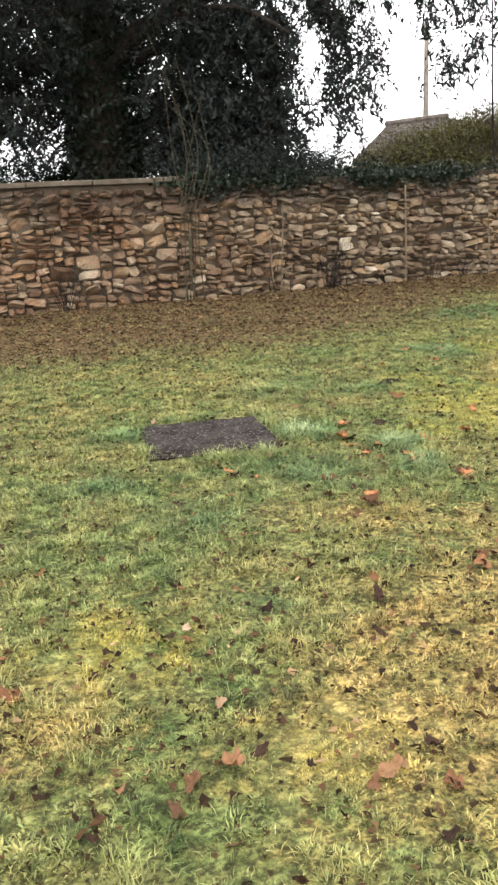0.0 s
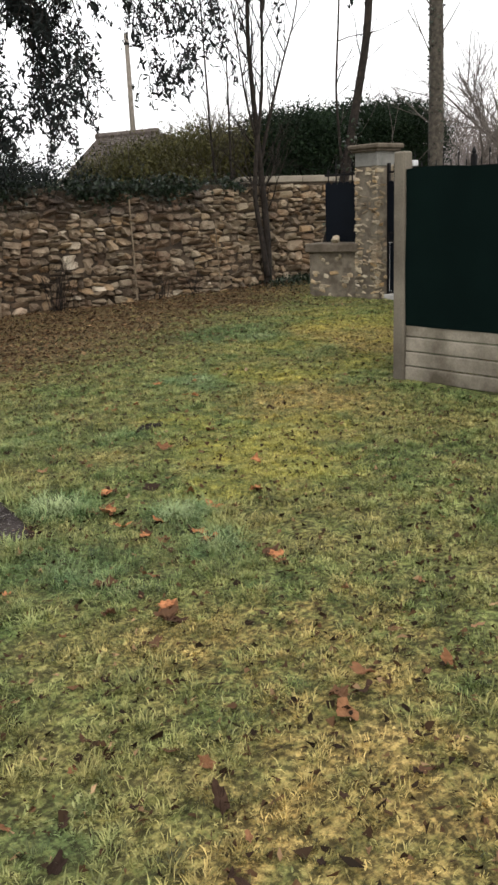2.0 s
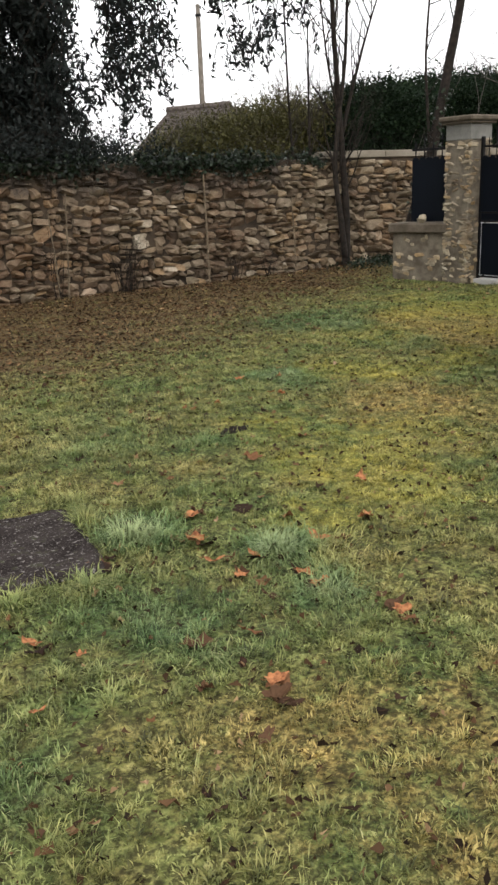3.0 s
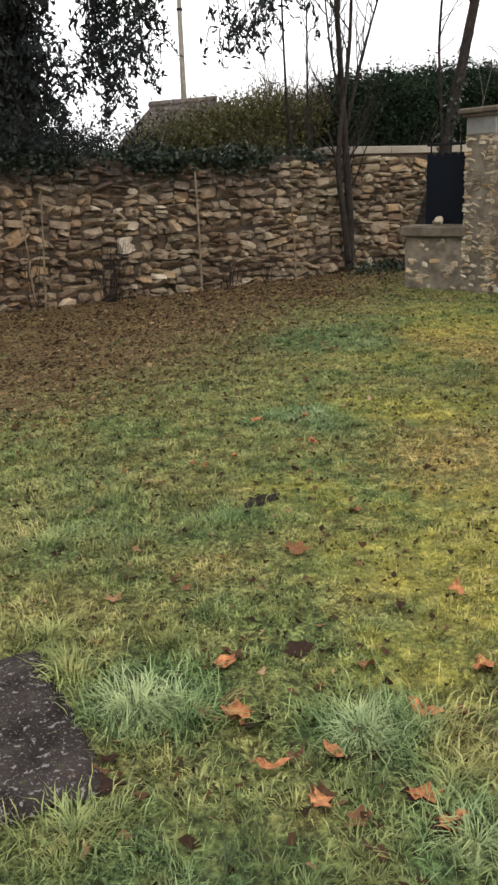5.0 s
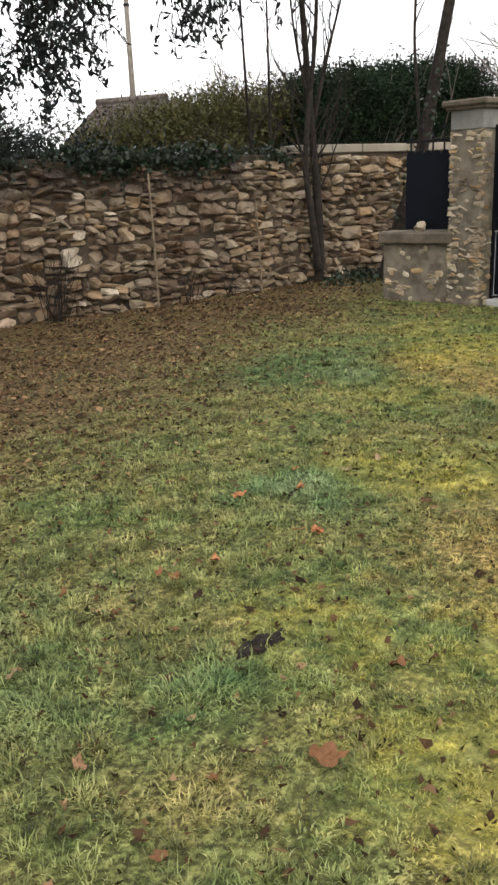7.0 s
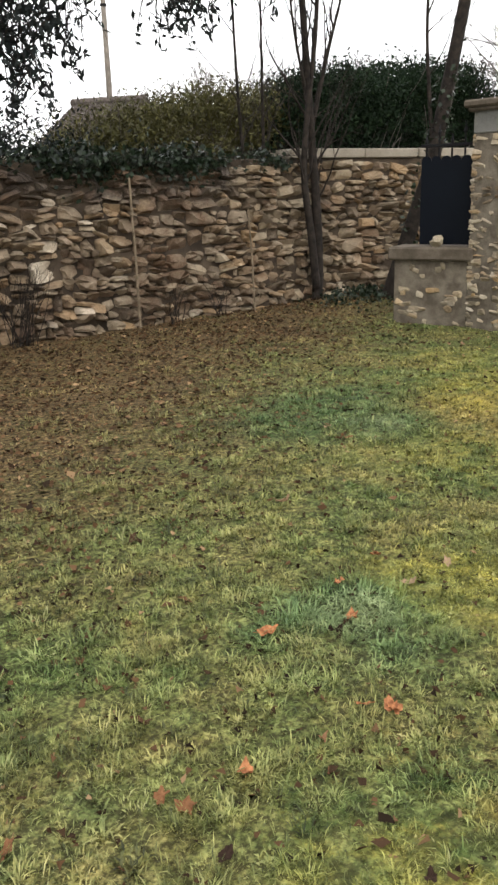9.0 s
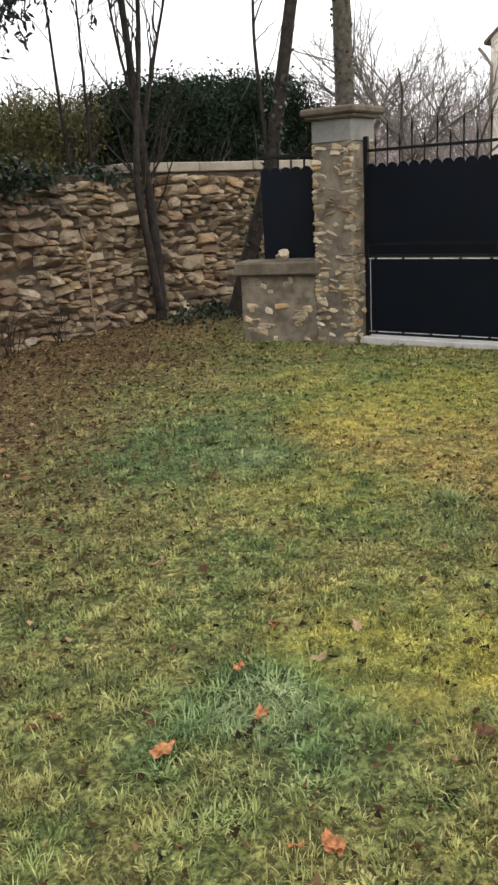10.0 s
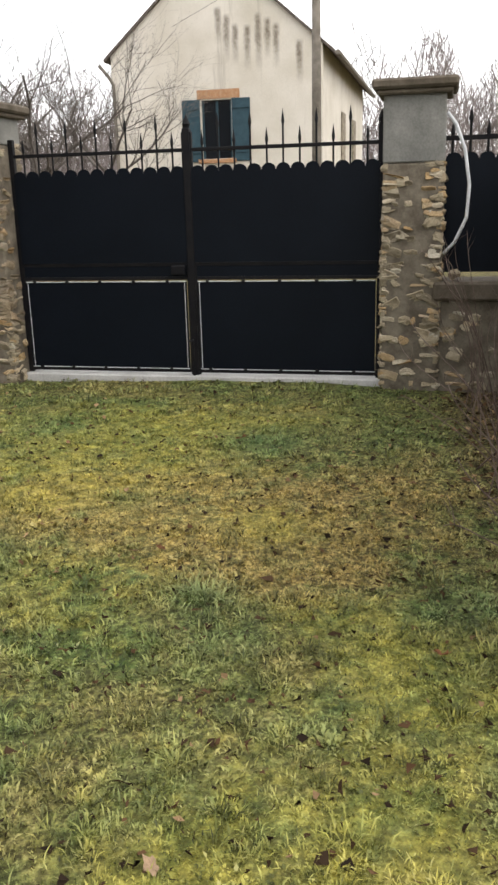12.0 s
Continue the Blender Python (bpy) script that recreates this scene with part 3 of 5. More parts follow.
# ---- fence of concrete planks and green cloth ----
def fence():
    r = random.Random(8)
    f = thing("panel_fence", "concrete plank fence topped with dark green screening cloth", "fence")

    def post(x, y):
        part("post", MB().box(x - 0.055, y - 0.055, -0.3, x + 0.055, y + 0.055, 1.86, 0.012), CONCRETE, f, "weathered concrete post")

    def plank(m, L, k, mat):
        part("plank", MB().box(0, -0.02, k * 0.125 + 0.005, L, 0.02, k * 0.125 + 0.122, 0.008, m), mat, f, "grey concrete plank with damp stains")

    def cloth(m, L, out=0.0):
        mb, nx, nz = MB(), 40, 24
        for s in (-0.026, -0.018):
            for i in range(nx + 1):
                for j in range(nz + 1):
                    u, z = i / nx * L, 0.47 + j / nz * 1.25
                    mb.v.append(m @ Vector((u, s - out + 0.008 * math.sin(u * 9 + z * 2) * math.sin(z * 5), z + (0.012 * math.sin(u * 6) if j == nz else 0))))
        o = (nx + 1) * (nz + 1)
        for i in range(nx):
            for j in range(nz):
                a = i * (nz + 1) + j
                mb.f += [(a, a + nz + 1, a + nz + 2, a + 1), (o + a + 1, o + a + nz + 2, o + a + nz + 1, o + a)]
        part("screen_cloth", mb, CLOTH, f, "dark green screening cloth", True)

    corner = (5.97, 5.86)
    for (ax, ay), (bx, by) in ((corner, (6.05, 3.9)), ((6.05, 3.9), (6.13, 1.9)), ((6.13, 1.9), (6.2, -0.1)), (corner, (7.9, 5.91)), ((7.9, 5.91), (9.3, 5.95)), ((9.3, 5.95), (10.5, 5.99))):
        L = math.hypot(bx - ax, by - ay) - 0.1
        flip = ax != bx and by > 5
        a = math.atan2(by - ay, bx - ax)
        m = pose(ax + 0.05 * math.cos(a), ay + 0.05 * math.sin(a), 0, 0, 0, math.degrees(a))
        for k in range(4):
            plank(m, L, k, ALGAE if flip else PLANK_STAIN)
        if flip:
            m = m @ Matrix.Diagonal((1, -1, 1, 1))
        cloth(m @ pose(-0.05, 0, 0) if flip else m, L + (0.1 if flip else 0), 0.04 if flip else 0.0)
        post(bx, by)
    post(*corner)
    part("fitting", MB().box(6.02, 5.80, 1.745, 6.09, 5.84, 1.79, 0.006), WHITE, f, "small white clamp")


fence()


# ---- stone slab and bare soil in the lawn ----
def ground_z(x, y):
    return float(rise(np.array(x), np.array(y)))


def slab():
    s = thing("stone_slab", "flat dark grey stone slab sunk in the grass", "stone slab", "", "", (1.65, 5.2, 0.0), -10)
    bm = MB()
    n, m = 22, 18
    r = random.Random(4)
    for i in range(n + 1):
        for j in range(m + 1):
            u, v = i / n, j / m
            edge = min(u, 1 - u, v, 1 - v)
            bm.v.append(((u - 0.5) * 0.84 + r.uniform(-0.006, 0.006), (v - 0.5) * 0.78 + r.uniform(-0.006, 0.006), 0.042 + r.uniform(-0.003, 0.003) - (0.03 if edge == 0 else 0)))
    for i in range(n):
        for j in range(m):
            a = i * (m + 1) + j
            bm.f.append((a, a + m + 1, a + m + 2, a + 1))
    part("top", bm, SLATE, s)
    part("body", MB().box(-0.405, -0.375, -0.12, 0.405, 0.375, 0.02, 0.01), SLATE, s)
    return s


def scrape(x, y, a, b):
    """A patch of bare turned soil: a low crumbly mound."""
    bm = MB()
    r = random.Random(int(x * 100))
    n, m = 22, 7
    for i in range(m + 1):
        for k in range(n):
            w, f = 2 * math.pi * k / n, (i / m) * (1 + 0.25 * math.sin(k * 1.7) * (i / m))
            px, py = x + math.cos(w) * a * f, y + math.sin(w) * b * f
            bm.v.append((px, py, ground_z(px, py) + 0.022 * (1 - (i / m) ** 2) + r.uniform(-0.012, 0.014) * (i < m) - (0.02 if i == m else 0)))
    for i in range(m):
        for k in range(n):
            bm.f.append((i * n + k, (i + 1) * n + k, (i + 1) * n + (k + 1) % n, i * n + (k + 1) % n))
    tagged(part("soil_mound", bm, EARTH, None, "", True), "small dark scrape of turned soil in the lawn", "soil")


EARTH = plain("turned_soil", (0.014, 0.011, 0.009), (0.035, 0.027, 0.02), 20, 0.95, bump=0.9, fine=70)
scrape(3.58, 6.16, 0.115, 0.042)


def slate():
    m = Mat("damp_grey_stone", 0.95, 0, 0.05)
    c = m.mix(m.ramp(m.noise(7, 4, 0.65), (0.35, 0.0), (0.65, 1.0)), (0.018, 0.014, 0.013), (0.052, 0.043, 0.04))
    c = m.mix(m.ramp(m.noise(48, 2, 0.6), (0.60, 0.0), (0.66, 0.75)), c, (0.27, 0.25, 0.235))
    c = m.mix(m.ramp(m.noise(120, 2, 0.6), (0.60, 0.0), (0.68, 0.6)), c, (0.20, 0.18, 0.165))
    c = m.mix(m.ramp(m.noise(14, 4, 0.7), (0.58, 0.0), (0.7, 0.7)), c, (0.06, 0.07, 0.03))
    m.bump(m.noise(60, 4, 0.7), 0.9, 0.015)
    return m.done(c)


SLATE = slate()
slab()


# ---- things by the wall and on the ledges ----
def cane(x, y, h, lean=(0, 0), r=0.011, name="garden_stake", label="thin weathered garden stake against the stone wall"):
    z = ground_z(x, y)
    ob = part(name, MB().tube([(x, y, z - 0.1), (x + lean[0] * 0.5 + 0.008, y + lean[1] * 0.5, z + h * 0.5), (x + lean[0], y + lean[1], z + h)], [r, r * 0.95, r * 0.8], 6), CANE)
    return tagged(ob, label, "stake", "stakes along the wall")


cane(5.57, 13.40, 1.20, (-0.03, 0.1))
cane(5.70, 13.42, 1.46, (0.13, 0.08))
cane(8.12, 13.40, 1.66, (0.03, 0.08), 0.015)
cane(9.91, 13.42, 1.27, (-0.02, 0.06), 0.013)


def loose_stone(x, y, z, s, seed):
    bm = bmesh.new()
    bmesh.ops.create_icosphere(bm, subdivisions=2, radius=1)
    r = Vector((seed * 3.1, 1.7, 0.3))
    for v in bm.verts:
        v.co *= 0.75 + 0.55 * noise.noise(v.co * 1.1 + r)
        v.co = Vector((v.co.x * s[0], v.co.y * s[1], v.co.z * s[2]))
    low = min(v.co.z for v in bm.verts)
    me = bpy.data.meshes.new("loose_stone")
    bm.to_mesh(me)
    bm.free()
    me.materials.append(STONE)
    ob = new("loose_stone", me)
    ob.location = (x, y, z - low - 0.004)
    return tagged(ob, "rough pale fieldstone lying on the concrete ledge", "stone", "stones on the ledges")


loose_stone(10.40, 11.0, 0.845, (0.085, 0.10, 0.075), 1)
loose_stone(10.68, 6.52, 0.845, (0.05, 0.06, 0.05), 2)

hose = part("conduit_hose", MB().tube([(10.62, 6.60, 2.06), (10.58, 6.54, 1.98), (10.57, 6.47, 1.8), (10.57, 6.43, 1.55), (10.57, 6.44, 1.32), (10.58, 6.52, 1.14), (10.60, 6.60, 1.05)], [0.013] * 7, 8), WHITE, smooth=True)
tagged(hose, "loose white plastic conduit bowing off the pillar", "conduit")


# ---- trees ----
DARK_TWIG = plain("bramble_bark", (0.09, 0.06, 0.048), (0.20, 0.15, 0.12), 10, 0.9)
OLIVE_TWIG = plain("shoot_bark", (0.045, 0.04, 0.024), (0.10, 0.088, 0.055), 10, 0.9)


def bough(mb, p, d, L, r, depth, rnd, up=0.15, kids=3, spread=0.6, wob=0.16, r_end=0.35, shrink=0.62):
    """A crooked tapering branch with smaller ones on it."""
    pts, rad, n = [Vector(p)], [r], 6
    d = Vector(d).normalized()
    for i in range(n):
        d = (d + Vector((rnd.uniform(-wob, wob), rnd.uniform(-wob, wob), rnd.uniform(-wob, wob) + up * 0.3))).normalized()
        pts.append(pts[-1] + d * L / n)
        rad.append(r * (1 - (1 - r_end) * (i + 1) / n))
    mb.tube(pts, rad, 6 if r > 0.02 else 4 if r > 0.006 else 3, False)
    if depth > 0:
        for k in range(kids):
            i = rnd.randrange(2, n + 1)
            e = (pts[i] - pts[i - 1]).normalized()
            side = e.orthogonal()
            side.rotate(Matrix.Rotation(rnd.uniform(0, 6.28), 3, e))
            bough(mb, pts[i], e + side * rnd.uniform(0.4, 1.0) * spread, L * shrink * rnd.uniform(0.7, 1.15), rad[i] * 0.62, depth - 1, rnd, up, kids, spread, wob, r_end, shrink)


def limb(mb, pts, r0, r1, n=10):
    """A hand-shaped trunk or limb through points, smoothed."""
    P = [Vector(p) for p in pts]
    out = []
    for i in range(len(P) - 1):
        a, b, c, d = P[max(i - 1, 0)], P[i], P[i + 1], P[min(i + 2, len(P) - 1)]
        for k in range(5):
            t = k / 5
            out.append(0.5 * ((2 * b) + (c - a) * t + (2 * a - 5 * b + 4 * c - d) * t * t + (3 * b - a - 3 * c + d) * t ** 3))
    out.append(P[-1])
    m = len(out) - 1
    mb.tube(out, [r0 + (r1 - r0) * (i / m) ** 0.8 for i in range(m + 1)], n)
    return out


def tree_by_wall():
    rnd = random.Random(12)
    t = thing("young_tree", "leafless young tree with forked dark stems against the wall", "tree")
    a = MB()
    main = limb(a, [(11.0, 13.38, -0.1), (11.03, 13.38, 0.6), (11.0, 13.38, 1.3), (10.92, 13.38, 2.1), (10.8, 13.36, 3.2), (10.72, 13.36, 4.2), (10.74, 13.36, 5.2), (10.7, 13.3, 6.6)], 0.082, 0.025)
    part("trunk", a, BARK, t, "dark upright stem", True)
    b = MB()
    other = limb(b, [(10.98, 13.36, 0.2), (10.84, 13.32, 0.9), (10.72, 13.32, 1.65), (10.8, 13.33, 2.4), (10.98, 13.35, 3.4), (11.0, 13.3, 4.6), (11.12, 13.3, 6.2)], 0.06, 0.016, 8)
    part("stem", b, BARK, t, "second thinner stem", True)
    c = MB()
    right = limb(c, [(10.93, 13.38, 2.2), (11.22, 13.38, 3.1), (11.5, 13.36, 3.9), (11.8, 13.3, 4.8), (12.0, 13.3, 6.0)], 0.03, 0.008, 6)
    left = limb(c, [(10.88, 13.38, 2.5), (10.62, 13.36, 3.3), (10.42, 13.3, 4.2), (10.2, 13.3, 5.6)], 0.026, 0.008, 6)
    for line, n in ((main[10:], 26), (other[9:], 22), (right, 18), (left, 16)):
        for k in range(n):
            p = line[rnd.randrange(len(line))]
            bough(c, p, (rnd.uniform(-0.6, 0.6), rnd.uniform(-0.5, 0.5), rnd.uniform(0.5, 1)), rnd.uniform(0.6, 1.5), rnd.uniform(0.008, 0.016), 2, rnd, 0.2, 3, 0.65, 0.2)
    tagged(part("branch_work", c, BARK, t, "fine bare twigs", True), kind="stuff")


def leaning_tree():
    rnd = random.Random(5)
    t = thing("leaning_tree", "bare leaning tree with ivy growing beside the gate railing", "tree")
    a = MB()
    main = limb(a, [(11.42, 12.55, -0.1), (11.52, 12.29, 0.8), (11.63, 12.03, 1.7), (11.71, 11.9, 2.5), (11.80, 11.79, 3.3), (11.94, 11.7, 4.4), (12.02, 11.68, 6.5)], 0.11, 0.06)
    part("trunk", a, BARK, t, "", True)
    b = MB()
    thin = limb(b, [(11.62, 12.0, 1.9), (11.62, 12.08, 2.6), (11.6, 12.12, 3.4), (11.66, 12.1, 4.6), (11.7, 12.1, 6.0)], 0.03, 0.012, 7)
    for line, n in ((main[14:], 10), (thin, 8)):
        for k in range(n):
            p = line[rnd.randrange(len(line))]
            bough(b, p, (rnd.uniform(-0.8, 0.8), rnd.uniform(-0.8, 0.8), rnd.uniform(0.3, 1)), rnd.uniform(0.5, 1.3), rnd.uniform(0.006, 0.012), 1, rnd, 0.1, 3)
    tagged(part("branch_work", b, BARK, t, "", True), kind="stuff")
    c = np.array([main[6 + rnd.randrange(12)] + Vector((rnd.gauss(0, 0.09), rnd.gauss(0, 0.09), rnd.gauss(0, 0.12))) for k in range(420)])
    tagged(part("ivy", scatter_mesh("ivy", leaf_quads(c, 0.055, 0.6, ratio=0.8), rng.uniform(0, 0.8, len(c)), IVY), IVY, t, "dark ivy leaves"), kind="stuff")


def saplings():
    rnd = random.Random(9)
    for x, y, h, bend in ((10.98, 14.7, 4.6, -0.25), (11.3, 14.7, 3.2, 0.0)):
        t = thing("sapling", "slender bare sapling standing behind the stone wall", "tree", "saplings behind the wall")
        a = MB()
        line = limb(a, [(x, y, -0.1), (x + bend * 0.2, y, 1.6), (x + bend * 0.6, y, 3.0), (x + bend, y, h + 1)], 0.04, 0.012, 7)
        part("trunk", a, BARK, t, "", True)
        b = MB()
        for k in range(12):
            bough(b, line[rnd.randrange(6, len(line))], (rnd.uniform(-0.8, 0.8), rnd.uniform(-0.3, 0.3), rnd.uniform(0.3, 1)), rnd.uniform(0.5, 1.2), 0.008, 1, rnd, 0.1, 3)
        tagged(part("branch_work", b, BARK, t, "", True), kind="stuff")
    t = thing("bare_shrub", "leafless shrub of thin upright shoots at the wall foot", "shrub", "shrubs along the wall")
    for k in range(8):
        b = MB()
        x = 4.12 + rnd.gauss(0, 0.09)
        limb(b, [(x, 13.45, -0.05), (x + rnd.gauss(0, 0.08), 13.42, 1.2), (x + rnd.gauss(0.05, 0.16), 13.4, rnd.uniform(2.0, 2.6)), (x + rnd.gauss(0.05, 0.22), 13.38, rnd.uniform(2.8, 4.0))], rnd.uniform(0.007, 0.012), 0.003, 5)
        part("shoot", b, OLIVE_TWIG, t, "", True)
    for x, n, h in ((5.55, 5, 1.0), (6.65, 26, 0.75), (8.6, 8, 0.5), (9.3, 9, 0.5), (2.1, 14, 0.8)):
        t = thing("bare_shrub", "small dark leafless rose bush at the wall foot", "shrub", "shrubs along the wall")
        for k in range(n):
            b = MB()
            bough(b, (x + rnd.gauss(0, 0.06), 13.4, -0.03), (rnd.gauss(0, 0.3), rnd.gauss(0, 0.1), 1), h * rnd.uniform(0.6, 1.2), 0.006, 1, rnd, 0, 3, 0.6)
            part("shoot", b, BARK, t, "", True)


def brambles():
    """Thin arching stems in the bed along the fence."""
    rnd = random.Random(2)
    for x, y, n, h in ((10.0, 6.3, 8, 1.15), (9.2, 6.26, 9, 1.1), (8.4, 6.22, 8, 0.9), (7.6, 6.18, 7, 0.65), (6.9, 6.14, 5, 0.45)):
        t = thing("bramble", "thin bare arching bramble stems beside the fence", "bramble", "brambles by the fence")
        for k in range(n):
            b = MB()
            dx, dy = rnd.gauss(0.05, 0.3), rnd.gauss(0.1, 0.14)
            hh = h * rnd.uniform(0.6, 1.1)
            p = limb(b, [(x + rnd.gauss(0, 0.3), y + rnd.gauss(0, 0.1), -0.03), (x + dx * 0.4, y + dy * 0.5, hh * 0.5), (x + dx, y + dy * 1.6, hh * 0.9), (x + dx * 1.7, y + dy * 1.9, hh * rnd.uniform(0.85, 1.15))], 0.0055, 0.0018, 4)
            for i in range(3):
                bough(b, p[rnd.randrange(4, len(p))], (rnd.gauss(0, 1), rnd.gauss(0, 0.6), 0.6), 0.14, 0.0022, 0, rnd)
            part("stem", b, DARK_TWIG, t, "", True)


def poplar():
    rnd = random.Random(31)
    t = thing("tall_tree", "tall bare tree trunk with ivy beyond the gate", "tree")
    a = MB()
    line = limb(a, [(16.5, 13.84, -0.2), (16.5, 13.85, 3), (16.48, 13.9, 6), (16.45, 13.97, 10)], 0.19, 0.13, 14)
    part("trunk", a, PALE_BARK, t, "", True)
    b = MB()
    for k in range(16):
        bough(b, line[rnd.randrange(5, len(line))], (rnd.uniform(-1, 1), rnd.uniform(-1, 1), rnd.uniform(0.2, 1)), rnd.uniform(0.6, 1.8), 0.018, 2, rnd, 0.1, 3)
    tagged(part("branch_work", b, TWIG, t, "", True), kind="stuff")
    c = np.array([line[2 + rnd.randrange(9)] + Vector((math.cos(k * 2.4) * rnd.uniform(0.13, 0.2), math.sin(k * 2.4) * rnd.uniform(0.13, 0.2), rnd.gauss(0, 0.3))) for k in range(800)])
    tagged(part("ivy", scatter_mesh("ivy", leaf_quads(c, 0.055, 0.9, ratio=0.8), rng.uniform(0, 0.8, len(c)), IVY), IVY, t), kind="stuff")


def bare_tree(x, y, h, r, seed, label, kids=4, depth=4, mat=None):
    rnd = random.Random(seed)
    t = thing("bare_tree", label, "tree", "bare trees beyond the wall")
    a = MB()
    line = limb(a, [(x, y, -0.2), (x + rnd.gauss(0, 0.1), y, h * 0.2), (x + rnd.gauss(0, 0.2), y, h * 0.38)], r, r * 0.7, 8)
    part("trunk", a, mat or TWIG, t, "", True)
    b = MB()
    for k in range(7):
        p = line[rnd.randrange(4, len(line))]
        bough(b, p, (rnd.uniform(-1, 1), rnd.uniform(-1, 1), rnd.uniform(0.35, 1.0)), h * 0.34, r * 0.42, depth - 1, rnd, 0.1, kids, 0.8, 0.14, 0.45, 0.6)
    tagged(part("branch_work", b, mat or TWIG, t, "", True), kind="stuff")


# ---- the cedar ----
def cedar():
    rnd = random.Random(21)
    t = thing("cedar_tree", "huge dark cedar with ivy-clad trunk and drooping boughs over the wall", "tree")
    a = MB()
    limb(a, [(3.85, 17.6, -0.2), (3.82, 17.6, 1.5), (3.78, 17.6, 3.2), (3.62, 17.6, 5.2), (3.55, 17.6, 9.0)], 0.66, 0.42, 16)
    part("trunk", a, BARK, t, "thick dark trunk", True)
    b = MB()
    lines = []
    for pts, r in (([(3.9, 17.4, 4.3), (5.0, 16.8, 4.95), (6.4, 16.0, 5.35), (7.6, 15.0, 5.3), (8.6, 14.4, 5.0)], 0.21),
                   ([(3.9, 17.4, 5.6), (6.0, 16.2, 6.3), (8.5, 15.0, 6.2), (10.4, 14.2, 5.6), (11.6, 13.9, 5.0)], 0.15),
                   ([(3.8, 17.3, 5.9), (5.5, 15.6, 6.4), (8.0, 13.6, 6.0), (10.0, 12.6, 5.5), (12.0, 12.2, 5.2)], 0.13),
                   ([(3.7, 17.4, 3.9), (4.6, 16.0, 4.6), (5.6, 14.9, 4.7), (6.4, 14.3, 4.2)], 0.12),
                   ([(3.6, 17.4, 4.6), (2.2, 16.6, 5.2), (0.6, 15.8, 5.0), (-1.0, 15.2, 4.6)], 0.15),
                   ([(3.7, 17.2, 5.4), (3.6, 15.5, 5.9), (3.2, 14.2, 5.6), (2.8, 13.6, 5.2)], 0.12),
                   ([(3.8, 17.8, 4.0), (5.4, 18.2, 4.6), (7.2, 18.6, 4.6), (8.6, 18.8, 4.2)], 0.13),
                   ([(3.5, 17.8, 4.0), (1.6, 18.2, 4.5), (-0.4, 18.6, 4.3), (-2.4, 19.0, 3.9)], 0.13)):
        lines.append(limb(b, pts, r, 0.03, 8))
    tagged(part("bough_work", b, BARK, t, "long crooked boughs", True), kind="stuff")
    tw, cen = MB(), []

    def spray(p, d, L, n, fall):
        """A drooping twig with needle tufts on it."""
        p, d, pts = Vector(p), Vector(d).normalized(), [Vector(p)]
        for i in range(6):
            d = (d + Vector((rnd.gauss(0, 0.12), rnd.gauss(0, 0.12), -fall))).normalized()
            pts.append(pts[-1] + d * L / 6)
        tw.tube(pts, [0.012, 0.011, 0.009, 0.007, 0.006, 0.004, 0.002], 3, False)
        for k in range(n):
            i = rnd.random() ** 0.8 * 5.99
            q = pts[int(i)].lerp(pts[int(i) + 1], i % 1)
            s = 0.03 + 0.05 * (1 - i / 6)
            cen.append((q.x + rnd.gauss(0, s), q.y + rnd.gauss(0, s), q.z + rnd.gauss(0, s * 0.6) - 0.02))

    def frond(pts, thick, strings, fall):
        """A pendulous branchlet: a thin arching stem hung with strings of needle tufts."""
        line = limb(tw, pts, 0.022, 0.005, 5)
        for k in range(strings):
            i = min(len(line) - 1, int((0.15 + 0.85 * rnd.random() ** 0.75) * len(line)))
            L = rnd.uniform(0.3, 0.75) * fall
            spray(line[i] + Vector((rnd.gauss(0, 0.05), rnd.gauss(0, 0.12), rnd.gauss(0, 0.04))), (rnd.gauss(0.1, 0.45), rnd.gauss(0, 0.5), -0.25), L, max(4, int(thick * L * (0.75 if line[0].x < 6.6 else 0.66))), 0.32)

    for k, line in enumerate(lines):
        for i in range(6, len(line)):
            for j in range((3, 1, 1, 3, 5, 5, 5, 5)[k]):
                spray(line[i] + Vector((rnd.gauss(0, 0.2), rnd.gauss(0, 0.2), rnd.gauss(0, 0.12))), (rnd.gauss(0.15, 0.8), rnd.gauss(-0.1, 0.8), rnd.gauss(0.0, 0.25)), rnd.uniform(0.6, 1.25), 24, 0.27)
    # separate hanging fronds along the crown's edge, with sky between them
    for x, y, top, tip, lean, thick, n in ((6.0, 14.9, 4.9, 2.6, 0.6, 70, 100), (6.3, 15.1, 4.7, 2.65, 0.45, 70, 100), (5.6, 15.2, 4.8, 2.4, 0.5, 70, 90), (5.2, 15.0, 4.6, 2.4, 0.4, 70, 90), (4.9, 15.4, 4.4, 2.5, 0.3, 70, 70), (6.5, 14.9, 4.9, 2.7, 0.3, 64, 64), (7.35, 14.8, 4.9, 2.75, 0.2, 46, 40), (7.6, 14.7, 4.8, 2.6, 0.2, 46, 60), (7.5, 14.9, 5.2, 3.1, 0.55, 46, 50), (7.9, 14.7, 5.2, 3.0, 0.3, 44, 50), (8.15, 14.6, 5.1, 3.2, 0.3, 38, 28), (9.3, 14.5, 5.0, 3.5, 0.35, 40, 26), (9.75, 14.4, 5.2, 3.45, 0.2, 40, 24), (10.25, 14.4, 5.2, 3.7, 0.3, 44, 28), (10.75, 14.3, 5.3, 4.0, 0.3, 44, 20)):
        mid = top - (top - tip) * 0.35
        frond([(x - lean, y + 0.4, top), (x - lean * 0.3, y + 0.15, top - 0.1), (x, y, mid), (x + lean * 0.22, y - 0.08, tip + 0.25)], thick, n, 1.0)
